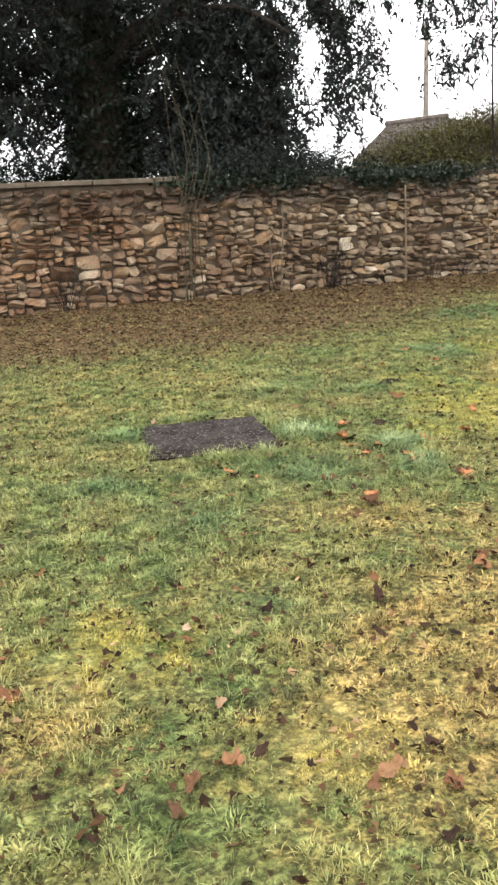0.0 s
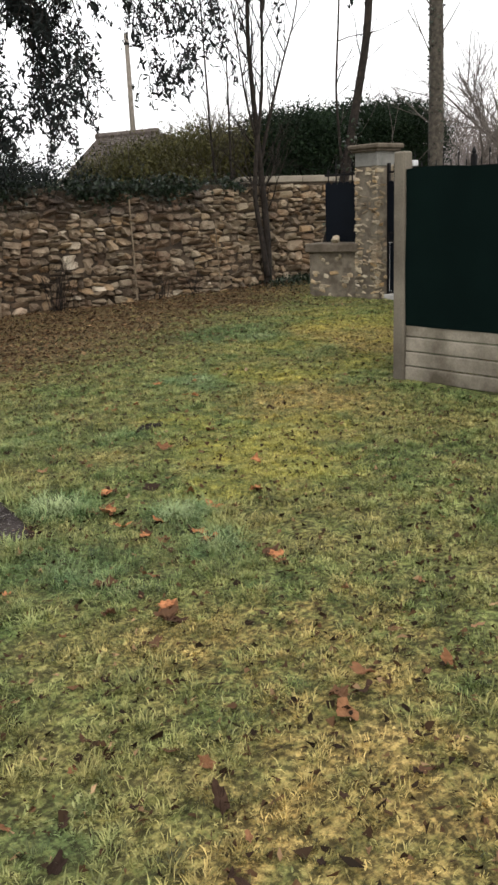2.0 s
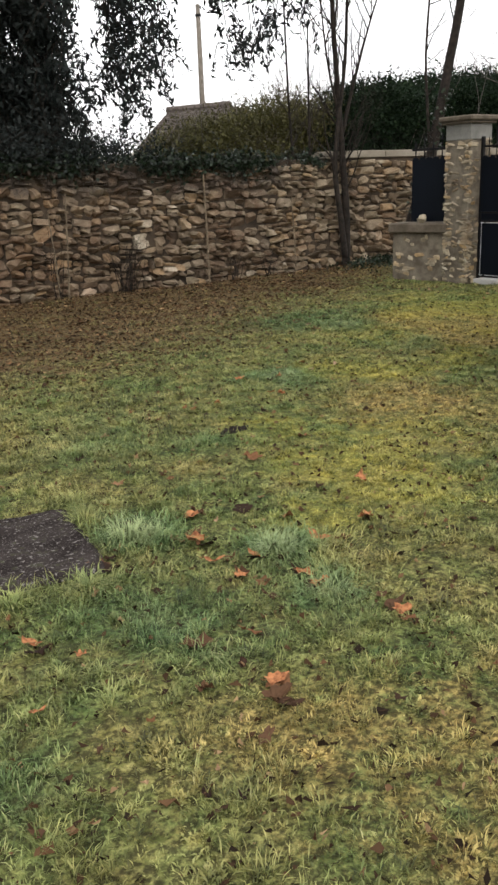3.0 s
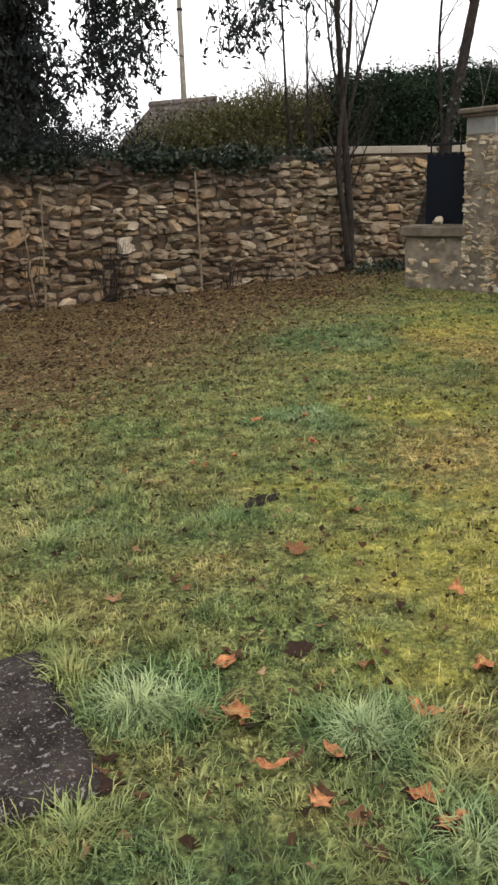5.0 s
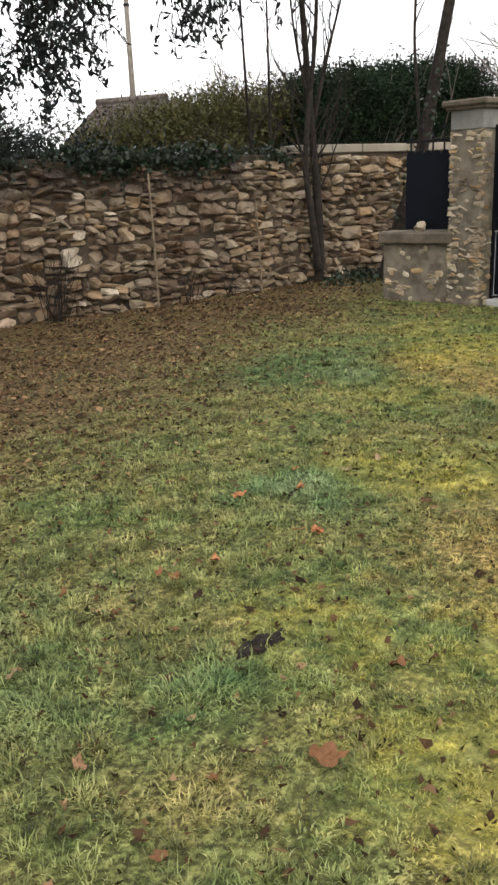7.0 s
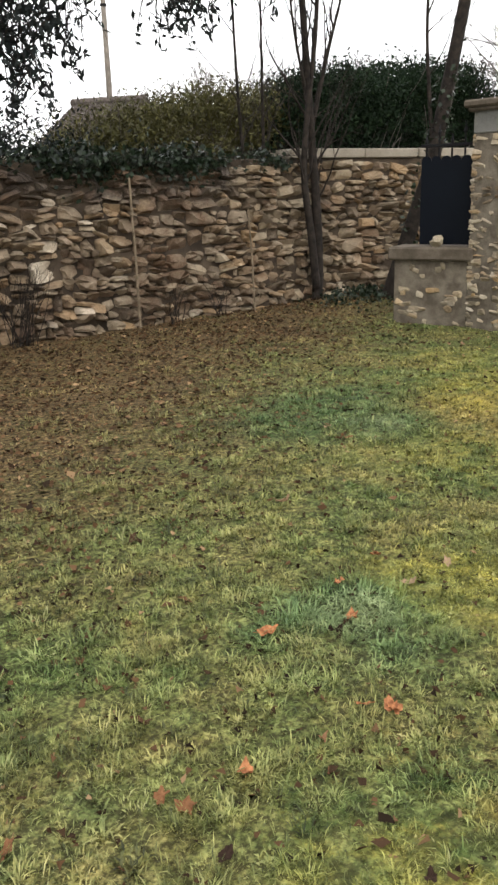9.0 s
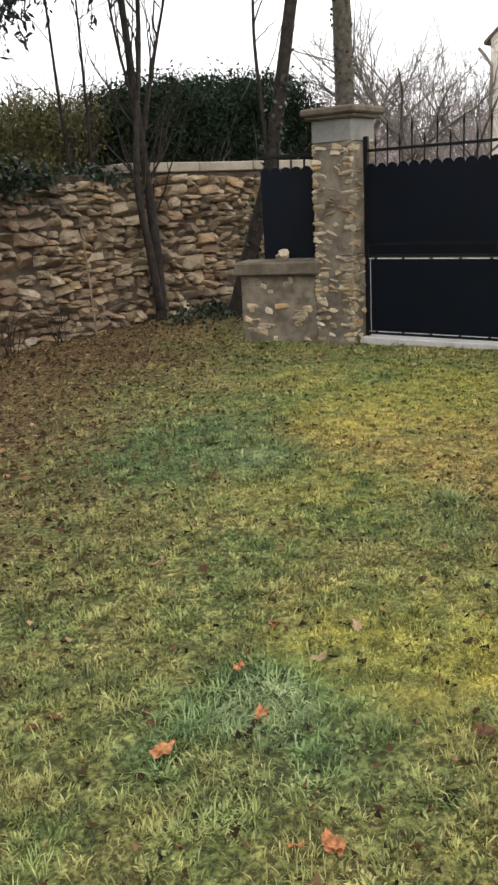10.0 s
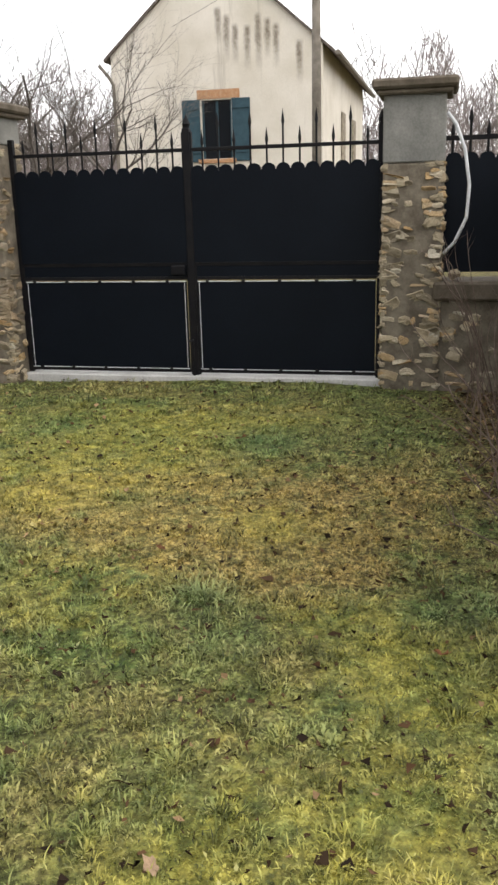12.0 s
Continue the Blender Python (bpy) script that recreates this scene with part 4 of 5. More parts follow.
    for k in range(420):
        x, y = rnd.uniform(4.7, 6.7), rnd.uniform(15.0, 17.4)
        spray((x, y, rnd.uniform(2.35, 3.6) - 0.25 * max(0, x - 5.8)), (rnd.gauss(0.2, 0.8), rnd.gauss(0, 0.6), rnd.gauss(0, 0.15)), rnd.uniform(0.5, 1.0), 40, 0.2)
    # the wide crown overhead, unseen, added to shade the wall and bed below it
    for k in range(900):
        x, y, z = rnd.uniform(-4, 8.2), rnd.uniform(12.2, 17.5), rnd.uniform(5.7, 8.5)
        if noise.noise(Vector((x * 0.5, y * 0.5, z * 1.2))) > -0.25:
            spray((x, y, z), (rnd.gauss(0.1, 0.9), rnd.gauss(-0.2, 0.9), 0.0), rnd.uniform(0.8, 1.5), 34, 0.15)
    # the dense tiers before and beside the trunk; the trunk itself stands free below them
    for k in range(3600):
        x, y, z = rnd.uniform(-2.8, 6.6), rnd.uniform(14.8, 22.0), rnd.uniform(2.5, 6.8)
        at = x * 17.6 / y
        if noise.noise(Vector((x * 0.55, y * 0.4, z * 1.5))) < -0.2 or (y < 17.8 and 2.9 < at < 4.75 and z < 5.0 and rnd.random() < 0.93) or (at < 3.0 and z < 3.0 and rnd.random() < 0.6):
            continue
        if x > 6.2 and rnd.random() < 0.5:
            continue
        spray((x, y, z), (rnd.gauss(0.1, 0.8), rnd.gauss(0, 0.8), rnd.gauss(0.1, 0.15)), rnd.uniform(0.7, 1.3), 44, 0.2)
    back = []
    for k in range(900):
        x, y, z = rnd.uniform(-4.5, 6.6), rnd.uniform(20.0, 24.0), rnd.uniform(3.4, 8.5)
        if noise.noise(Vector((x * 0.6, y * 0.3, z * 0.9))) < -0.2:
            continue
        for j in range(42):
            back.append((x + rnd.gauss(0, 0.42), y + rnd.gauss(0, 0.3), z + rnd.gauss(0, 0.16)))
    # tones drawn lower than the outer needles' put the crown's inner shade into colour
    tagged(part("inner_needles", scatter_mesh("inner_needles", leaf_quads(np.array(back), 0.16, 0.6, ratio=0.3), rng.beta(1.5, 4, len(back)), CEDAR), CEDAR, t, "sprays deep in the crown, toned dark for its shade"), kind="stuff")
    tagged(part("twig_work", tw, BARK, t, "", True), kind="stuff")
    c = np.array(cen)
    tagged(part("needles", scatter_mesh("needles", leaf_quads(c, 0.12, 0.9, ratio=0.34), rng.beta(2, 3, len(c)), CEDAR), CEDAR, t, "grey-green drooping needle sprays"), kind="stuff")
    v = np.array([(3.82 + math.cos(a) * 0.68 * f, 17.6 + math.sin(a) * 0.68 * f, z) for a, z, f in zip(rng.uniform(0, 6.28, 5200), rng.uniform(0.5, 5.2, 5200), rng.normal(1.0, 0.07, 5200))])
    tagged(part("ivy", scatter_mesh("ivy", leaf_quads(v, 0.10, 0.8, ratio=0.8), rng.beta(1.5, 4, len(v)) * 0.8, IVY), IVY, t, "ivy over the trunk"), kind="stuff")


# ---- hedges, ivy and thickets ----
def mass(name, label, category, outline, depth, n, size, mat, hang=0.0, ratio=0.5, seed=1, twigs=0):
    """A clipped or wild hedge: clumps of leaves over its top and faces; outline gives (x, y, top)."""
    r = np.random.default_rng(seed)
    t = thing(name, label, category)
    P = np.array(outline, float)
    seg = np.r_[0, np.cumsum(np.hypot(np.diff(P[:, 0]), np.diff(P[:, 1])))]
    m = max(60, n // 70)
    u = r.uniform(0, seg[-1], m)
    cx, cy, top = (np.interp(u, seg, P[:, k]) for k in range(3))
    top = top + 0.16 * np.sin(u * 2.3) + 0.12 * np.sin(u * 5.7 + 1)
    z = top * (1 - 0.75 * r.random(m) ** 1.7)
    off = r.uniform(-0.5, 0.5, m) * depth * np.where(z > top * 0.85, 1, 1)
    c = np.stack([cx + r.normal(0, 0.1, m), cy + off, z], 1)
    k = r.integers(0, m, n)
    pts = c[k] + r.normal(0, 1, (n, 3)) * np.array([0.22, 0.2, 0.16])
    tone = np.clip(r.beta(2, 3, n) * 0.7 + 0.3 * r.random(m)[k], 0, 1)
    tagged(part("leaves", scatter_mesh("leaves", leaf_quads(pts, size, hang, ratio=ratio), tone, mat), mat, t), kind="stuff")
    rnd = random.Random(seed)
    b = MB()
    for i in range(max(8, twigs)):
        j = rnd.randrange(m)
        bough(b, (cx[j], cy[j] + off[j] * 0.6, -0.1 if i < 8 else top[j] * 0.6), (rnd.gauss(0, 0.25), rnd.gauss(0, 0.2), 1), float(top[j]) * (0.9 if i < 8 else 0.55), 0.03 if i < 8 else 0.008, 1, rnd, 0.1, 4)
    tagged(part("stem_work", b, TWIG, t, "", True), kind="stuff")
    # solid near-black boxes stand in for the shade deep inside a hedge
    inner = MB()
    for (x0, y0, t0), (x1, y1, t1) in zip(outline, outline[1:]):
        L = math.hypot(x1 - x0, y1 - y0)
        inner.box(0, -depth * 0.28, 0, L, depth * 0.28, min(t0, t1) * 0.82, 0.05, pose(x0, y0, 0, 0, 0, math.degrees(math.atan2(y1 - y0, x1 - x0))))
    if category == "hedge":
        part("shaded_core", inner, HEDGE_SHADE, t, "near-black box standing in for the shade inside the hedge")
    return t


# near-black colour that imitates the shade behind the hedge leaves
HEDGE_SHADE = plain("hedge_shade", (0.006, 0.008, 0.005), (0.012, 0.014, 0.008), 6, 0.95)


def wall_ivy():
    r = np.random.default_rng(17)
    t = thing("wall_ivy", "dark ivy matted along the top of the stone wall", "ivy")
    n = 11000
    x = r.uniform(3.6, 10.75, n)
    thick = np.clip(0.7 + 0.2 * np.sin(x * 1.7) + 0.25 * np.sin(x * 4.1 + 2), 0.3, 1.15) * np.interp(x, [3.6, 4.6, 10.3, 10.75], [0.6, 1.1, 1.0, 0.5])
    z = WALL_TOP + 0.05 + r.normal(-0.02, 0.055, n) * (0.6 + thick) - np.abs(r.normal(0, 0.09, n)) * thick * (r.random(n) < 0.4)
    y = 13.66 + r.uniform(-0.12, 0.42, n)
    y = np.where(z < WALL_TOP, 13.60 - r.uniform(0.02, 0.1, n), y)
    keep = r.random(n) < np.clip(thick - 0.25, 0.08, 1)
    p = np.stack([x, y, z], 1)[keep]
    n = len(p)
    tagged(part("leaves", scatter_mesh("leaves", leaf_quads(p, 0.062, 0.5, ratio=0.8), r.beta(1.0, 3.0, n), IVY), IVY, t), kind="stuff")
    rnd = random.Random(3)
    b = MB()
    for k in range(60):
        x0 = rnd.uniform(3.8, 10.6)
        bough(b, (x0, 13.7, WALL_TOP), (rnd.gauss(0, 1), -0.6, rnd.gauss(0.1, 0.4)), rnd.uniform(0.3, 0.8), 0.006, 1, rnd, -0.2, 3)
    tagged(part("stem_work", b, BARK, t, "", True), kind="stuff")
    # cedar and shrub twigs hanging over the wall
    t = thing("overhanging_shrub", "dark straggling evergreen shrub leaning over the wall", "shrub")
    c = np.stack([r.normal(5.75, 0.95, 7000), r.normal(13.95, 0.3, 7000), 2.0 + np.abs(r.normal(0, 0.26, 7000)) - 0.25 * r.random(7000)], 1)
    tagged(part("leaves", scatter_mesh("leaves", leaf_quads(c, 0.06, 0.4, ratio=0.4), r.beta(2, 3, len(c)), CEDAR), CEDAR, t), kind="stuff")
    b = MB()
    for k in range(60):
        bough(b, (rnd.gauss(5.6, 0.6), 14.2, 1.8), (rnd.gauss(0, 0.8), -0.6, 0.6), rnd.uniform(0.5, 1.1), 0.008, 1, rnd, 0, 3)
    tagged(part("stem_work", b, BARK, t, "", True), kind="stuff")


def far_thicket(name, x0, x1, y0, y1, top, n, seed, size=1.1):
    r = np.random.default_rng(seed)
    x, y = r.uniform(x0, x1, n), r.uniform(y0, y1, n)
    h = top * (0.75 + 0.25 * np.sin(y * 0.6 + x * 0.2) + 0.12 * np.sin(y * 1.9))
    p = np.stack([x, y, h * r.random(n) ** 0.7], 1)
    q = leaf_quads(p, size, 0, 0.32, 0.05)
    d = np.array([0, 0, 0.8]) + r.normal(0, 0.55, (n, 3))
    L = size * r.uniform(0.5, 1.2, n)[:, None]
    q[:, 0], q[:, 2] = p - d * L / 2, p + d * L / 2
    s = np.stack([np.zeros(n), np.ones(n), r.normal(0, 0.3, n)], 1)
    q[:, 1], q[:, 3] = p + s * 0.02, p - s * 0.02
    q[:, :, 2] = np.maximum(q[:, :, 2], -0.05)
    ob = new(name, scatter_mesh(name, q, r.random(n), THICKET))
    tagged(ob, "bare brown winter thicket on the far slope", "thicket", "", "stuff")


# ---- houses and poles ----
def house_plaster():
    m = Mat("stained_cream_plaster", 0.9, 0, 0.2)
    c = m.mix(m.ramp(m.noise(0.8, 4), (0.35, 0.0), (0.7, 1.0)), (0.74, 0.69, 0.61), (0.60, 0.55, 0.46))
    c = m.mix(0.5, c, m.ramp(m.noise(30, 3), (0.3, 0.75), (0.7, 1.0)), "MULTIPLY")
    streak = m.noise(1.0, 4, 0.7, None, (2.6, 2.6, 0.22))
    c = m.mix(m.ramp(streak, (0.58, 0.0), (0.74, 0.5)), c, (0.24, 0.21, 0.16))
    # run-off stains below the gable vents: one soft column each
    sep = m.n.new("ShaderNodeSeparateXYZ")
    m.l.new(m.pos, sep.inputs[0])
    wav = m.math("MULTIPLY", m.math("SUBTRACT", m.noise(3.5, 4, 0.7), 0.5), 0.12)
    y = m.math("ADD", sep.outputs[1], wav)
    damp = None
    for at, z0, z1 in ((12.98, 5.95, 6.6), (12.74, 5.45, 6.4), (12.5, 5.4, 6.15), (12.17, 5.25, 6.1), (11.85, 5.2, 6.4), (11.6, 5.5, 6.25), (11.36, 5.25, 6.1), (10.72, 4.8, 5.65)):
        across = m.ramp(m.math("ABSOLUTE", m.math("SUBTRACT", y, at)), (0.03, 1.0), (0.12, 0.0))
        down = m.ramp(m.math("DIVIDE", m.math("SUBTRACT", sep.outputs[2], z0 - 0.35), z1 - z0 + 0.35), (0.0, 0.0), (0.55, 0.9), (0.9, 0.9), (1.0, 0.0))
        one = m.math("MULTIPLY", across, down)
        damp = m.math("MAXIMUM", damp, one) if damp else one
    c = m.mix(m.math("MULTIPLY", damp, m.ramp(m.noise(9, 4, 0.7), (0.3, 0.45), (0.65, 0.95))), c, (0.135, 0.105, 0.075))
    m.bump(m.noise(40, 3), 0.3, 0.01)
    return m.done(c)


PLASTER = house_plaster()
STAIN = plain("damp_stain", (0.17, 0.14, 0.10), (0.42, 0.365, 0.285), 5, 0.95)
SHUTTER = plain("blue_green_shutter", (0.022, 0.055, 0.075), (0.036, 0.08, 0.10), 6, 0.6)
BRICK = plain("orange_brick", (0.42, 0.22, 0.11), (0.52, 0.32, 0.19), 12, 0.9)
TILE = plain("old_roof_tile", (0.085, 0.07, 0.06), (0.17, 0.14, 0.12), 8, 0.9, bump=0.6)
POLE = plain("weathered_pole", (0.16, 0.14, 0.115), (0.26, 0.23, 0.195), 5, 0.9)
m_glass = Mat("window_glass", 0.05, 0, 0.5)
GLASS = m_glass.done((0.012, 0.014, 0.017))


def cream_house():
    h = thing("cream_house", "cream rendered house with stained gable and blue-green shutters", "house")
    X, Y0, Y1, YM, E, A, L = 28.6, 10.08, 16.17, 13.15, 5.5, 8.1, 11.0
    w = MB()
    y_a, y_b, z_a, z_b = 12.67, 13.55, 2.64, 4.21
    # the gable has a real opening for its window
    w.add([(X, Y0, -0.2), (X, y_a, -0.2), (X, y_a, E), (X, Y0, E)], [(3, 2, 1, 0)])
    w.add([(X, y_b, -0.2), (X, Y1, -0.2), (X, Y1, E), (X, y_b, E)], [(3, 2, 1, 0)])
    w.add([(X, y_a, -0.2), (X, y_b, -0.2), (X, y_b, z_a), (X, y_a, z_a)], [(3, 2, 1, 0)])
    w.add([(X, y_a, z_b), (X, y_b, z_b), (X, y_b, E), (X, y_a, E)], [(3, 2, 1, 0)])
    w.add([(X, Y0, E), (X, Y1, E), (X, YM, A)], [(2, 1, 0)])
    w.add([(X, y_a, z_a), (X, y_b, z_a), (X, y_b, z_b), (X, y_a, z_b), (X + 0.3, y_a, z_a), (X + 0.3, y_b, z_a), (X + 0.3, y_b, z_b), (X + 0.3, y_a, z_b)], [(0, 1, 5, 4), (1, 2, 6, 5), (2, 3, 7, 6), (3, 0, 4, 7)])
    w.add([(X, Y0, -0.2), (X + L, Y0, -0.2), (X + L, Y0, E), (X, Y0, E)], [(3, 2, 1, 0)])
    w.add([(X, Y1, -0.2), (X + L, Y1, -0.2), (X + L, Y1, E), (X, Y1, E)], [(0, 1, 2, 3)])
    w.add([(X + L, Y0, -0.2), (X + L, Y1, -0.2), (X + L, Y1, E), (X + L, YM, A), (X + L, Y0, E)], [(0, 1, 2, 3, 4)])
    part("wall", w, PLASTER, h, "cream plaster streaked with damp")
    roof = MB()
    for y, s in ((Y0, -1), (Y1, 1)):
        d = Vector((0, (YM - y), A - E)).normalized()
        lo, hi = Vector((0, y, E)) - d * (0.42 if s < 0 else 0.24), Vector((0, YM, A))
        v = []
        for x in (X - 0.09, X + L + 0.1):
            for p in (lo, hi):
                v += [(x, p.y, p.z + 0.0), (x, p.y, p.z + 0.09)]
        roof.add(v, [(0, 2, 3, 1), (4, 5, 7, 6), (1, 3, 7, 5), (0, 4, 6, 2), (0, 1, 5, 4), (2, 6, 7, 3)])
    part("roof", roof, TILE, h, "brown tile roof with dark verge")
    win = part("window", MB().box(X + 0.12, y_a, z_a, X + 0.16, y_b, z_b, 0.0), GLASS, h, "dark window pane")
    for a, b, c, d in ((y_a, z_a, y_a + 0.06, z_b), (y_b - 0.06, z_a, y_b, z_b), ((y_a + y_b) / 2 - 0.035, z_a, (y_a + y_b) / 2 + 0.035, z_b)):
        part("window_frame", MB().box(X + 0.09, a, b, X + 0.118, c, d, 0.004), SHUTTER, win)
    for y, turn in ((12.13, 0), (13.58, 0)):
        s = part("shutter", MB().box(X - 0.05, y, z_a - 0.08, X - 0.005, y + 0.52, z_b + 0.02, 0.006), SHUTTER, h, "blue-green boarded shutter, open")
        for z in (z_a + 0.15, z_b - 0.25):
            part("shutter_batten", MB().box(X - 0.075, y + 0.02, z, X - 0.052, y + 0.50, z + 0.1, 0.004), SHUTTER, s)
    part("lintel", MB().box(X - 0.02, 12.42, z_b + 0.03, X + 0.02, 13.66, z_b + 0.27, 0.006), BRICK, h, "orange brick lintel")
    part("window_sill", MB().box(X - 0.08, 12.55, z_a - 0.12, X + 0.05, 13.66, z_a - 0.01, 0.006), BRICK, h, "brick sill")
    for x, z0, z1 in ((X + 4.0, 2.6, 4.1), (X + 7.2, 2.6, 4.1)):
        part("side_shutter", MB().box(x, Y0 - 0.05, z0, x + 0.9, Y0 - 0.01, z1, 0.006), STAIN, h, "closed weathered shutter")
    part("gutter", MB().tube([(X - 0.1, Y0 - 0.42, E - 0.27), (X + L, Y0 - 0.42, E - 0.27)], [0.07, 0.07], 8), POLE, h)
    part("downpipe", MB().tube([(X - 0.1, Y1 + 0.33, E - 0.22), (X - 0.06, Y1 + 0.1, E - 0.5), (X - 0.06, Y1 - 0.06, E - 0.75), (X - 0.06, Y1 - 0.06, 0)], [0.05] * 4, 8), POLE, h)


def tiled_house():
    """The neighbour's low house behind the wall, with a hipped tile roof of real courses."""
    h = thing("tiled_house", "low white house with an old mossy tiled roof", "house")
    part("wall", MB().box(12.2, 21.2, -0.2, 18.0, 27.0, 2.4, 0.02), PLASTER, h, "white rendered wall")
    roof = MB()
    e0, e1, r0, r1 = Vector((10.75, 20.2, 2.4)), Vector((18.6, 20.8, 2.5)), Vector((14.6, 25.2, 3.62)), Vector((17.2, 25.8, 3.9))
    n = 15
    for i in range(n):
        a, b = i / n, (i + 1.35) / n
        p, q = e0.lerp(r0, a), e1.lerp(r1, a)
        s, t2 = e0.lerp(r0, min(b, 1)), e1.lerp(r1, min(b, 1))
        m = 46
        for k in range(m):
            u, v = k / m, (k + 0.94) / m
            dz = Vector((0, 0, 0.05 + 0.012 * math.sin(k * 7.3 + i * 3.1)))
            roof.add([p.lerp(q, u) + dz, p.lerp(q, v) + dz, s.lerp(t2, v), s.lerp(t2, u), p.lerp(q, u), p.lerp(q, v)], [(0, 1, 2, 3), (4, 5, 1, 0)])
    hip = Vector((15.2, 29.0, 2.4))
    for i in range(n):
        a, b = i / n, (i + 1.3) / n
        roof.add([hip.lerp(r0, a) + Vector((0, 0, 0.05)), e0.lerp(r0, a) + Vector((0, 0, 0.05)), e0.lerp(r0, min(b, 1)), hip.lerp(r0, min(b, 1))], [(0, 1, 2, 3)])
    part("roof", roof, TILE, h, "brown-grey tiles")
    back = MB().add([hip, Vector((19.5, 29.0, 2.45)), r1, r0, e1], [(0, 1, 2, 3), (4, 2, 1)])
    part("roof_back", back, TILE, h)
    part("ridge", MB().tube([r0 + Vector((-0.05, 0, 0.05)), r1 + Vector((0, 0, 0.05))], [0.1, 0.1], 8), TILE, h)


def utility_pole(x, y, h, r):
    t = thing("utility_pole", "plain weathered utility pole beside the road", "pole", "utility poles")
    part("pole", MB().tube([(x, y, -0.3), (x, y, h * 0.5), (x, y, h)], [r, r * 0.85, r * 0.65], 10), POLE, t, "", True)
    part("collar", MB().tube([(x, y, h - 0.55), (x, y, h - 0.45)], [r * 0.9, r * 0.9], 10), IRON, t)


tree_by_wall()
leaning_tree()
saplings()
brambles()
poplar()
cedar()
wall_ivy()
mass("conifer_hedge", "tall dark green conifer hedge behind the wall", "hedge", [(14.6, 17.6, 3.1), (15.4, 17.6, 3.35), (16.6, 17.8, 3.5), (18.5, 18.2, 3.65), (20.5, 18.4, 3.9), (22.0, 18.6, 3.6)], 1.8, 130000, 0.085, HEDGE, 0.0, 0.4, 3)
mass("wild_shrubs", "olive-brown twiggy winter shrubs behind the wall", "shrub", [(10.2, 18.3, 2.2), (11.3, 18.4, 2.6), (12.0, 18.4, 3.0), (14.6, 18.4, 3.1), (16.2, 18.8, 3.1)], 1.6, 52000, 0.10, SHRUB, -0.5, 0.3, 4, 160)
mass("low_evergreen", "dark evergreen bushes behind the wall", "shrub", [(1.5, 19.8, 2.2), (5.0, 20.2, 2.6), (8.6, 20.4, 2.6), (10.2, 20.0, 2.35)], 1.2, 50000, 0.08, HEDGE, 0.0, 0.4, 6)
cream_house()
tiled_house()
utility_pole(26.4, 41.6, 10.2, 0.17)
utility_pole(25.0, 9.72, 8.5, 0.13)
tagged(part("overhead_cable", MB().tube([(25.0, 9.75, 7.6), (26.4, 11.3, 6.75), (28.57, 14.3, 6.15)], [0.006] * 3, 5), POLE), "thin grey cable strung from pole to gable", "cable")
bare_tree(21.0, 15.1, 7.2, 0.095, 4, "pale bare tree with fine twigs beyond the gate", 6)
bare_tree(21.2, 13.7, 5.4, 0.08, 8, "pale bare tree with fine twigs beyond the gate", 6)
bare_tree(22.5, 17.2, 6.4, 0.12, 14, "pale bare tree with fine twigs beyond the gate", 5)
bare_tree(24.0, 32.0, 7.6, 0.12, 24, "pale bare tree with fine twigs behind the hedge")
bare_tree(52.0, 6.0, 10.0, 0.2, 34, "pale bare tree with fine twigs on the far slope")
bare_tree(50.0, 2.5, 9.0, 0.2, 44, "pale bare tree with fine twigs on the far slope")
far_thicket("thicket", 42, 60, -12, 60, 8.0, 60000, 5)
far_thicket("thicket", 30, 44, 18, 40, 4.4, 22000, 8, 0.8)


# ---- grass, leaves and litter ----
PATH_XY = np.array([(0.0, 0.0), (0.5, 1.44), (0.64, 1.8), (1.2, 3.04), (1.72, 3.9), (2.1, 4.4), (2.77, 5.54), (3.19, 5.96), (3.81, 6.55)])


def near_walk(x, y):
    return np.min(np.hypot(x[:, None] - PATH_XY[:, 0], y[:, None] - PATH_XY[:, 1]), 1)


def in_slab(x, y):
    u, v = x - 1.65, y - 5.2
    return (np.abs(0.985 * u - 0.174 * v) < 0.39) & (np.abs(0.174 * u + 0.985 * v) < 0.36)


def open_ground(x, y):
    """Inside the garden: clear of wall, fence, pillars and slab."""
    fence_in = ~((x > 5.85) & (y < 6.0))
    return (y < 13.5) & ((x < 10.68 - 0.3 * (y > 10.6)) | ((x < 12.3) & (y > 11.75))) & fence_in & ~in_slab(x, y)


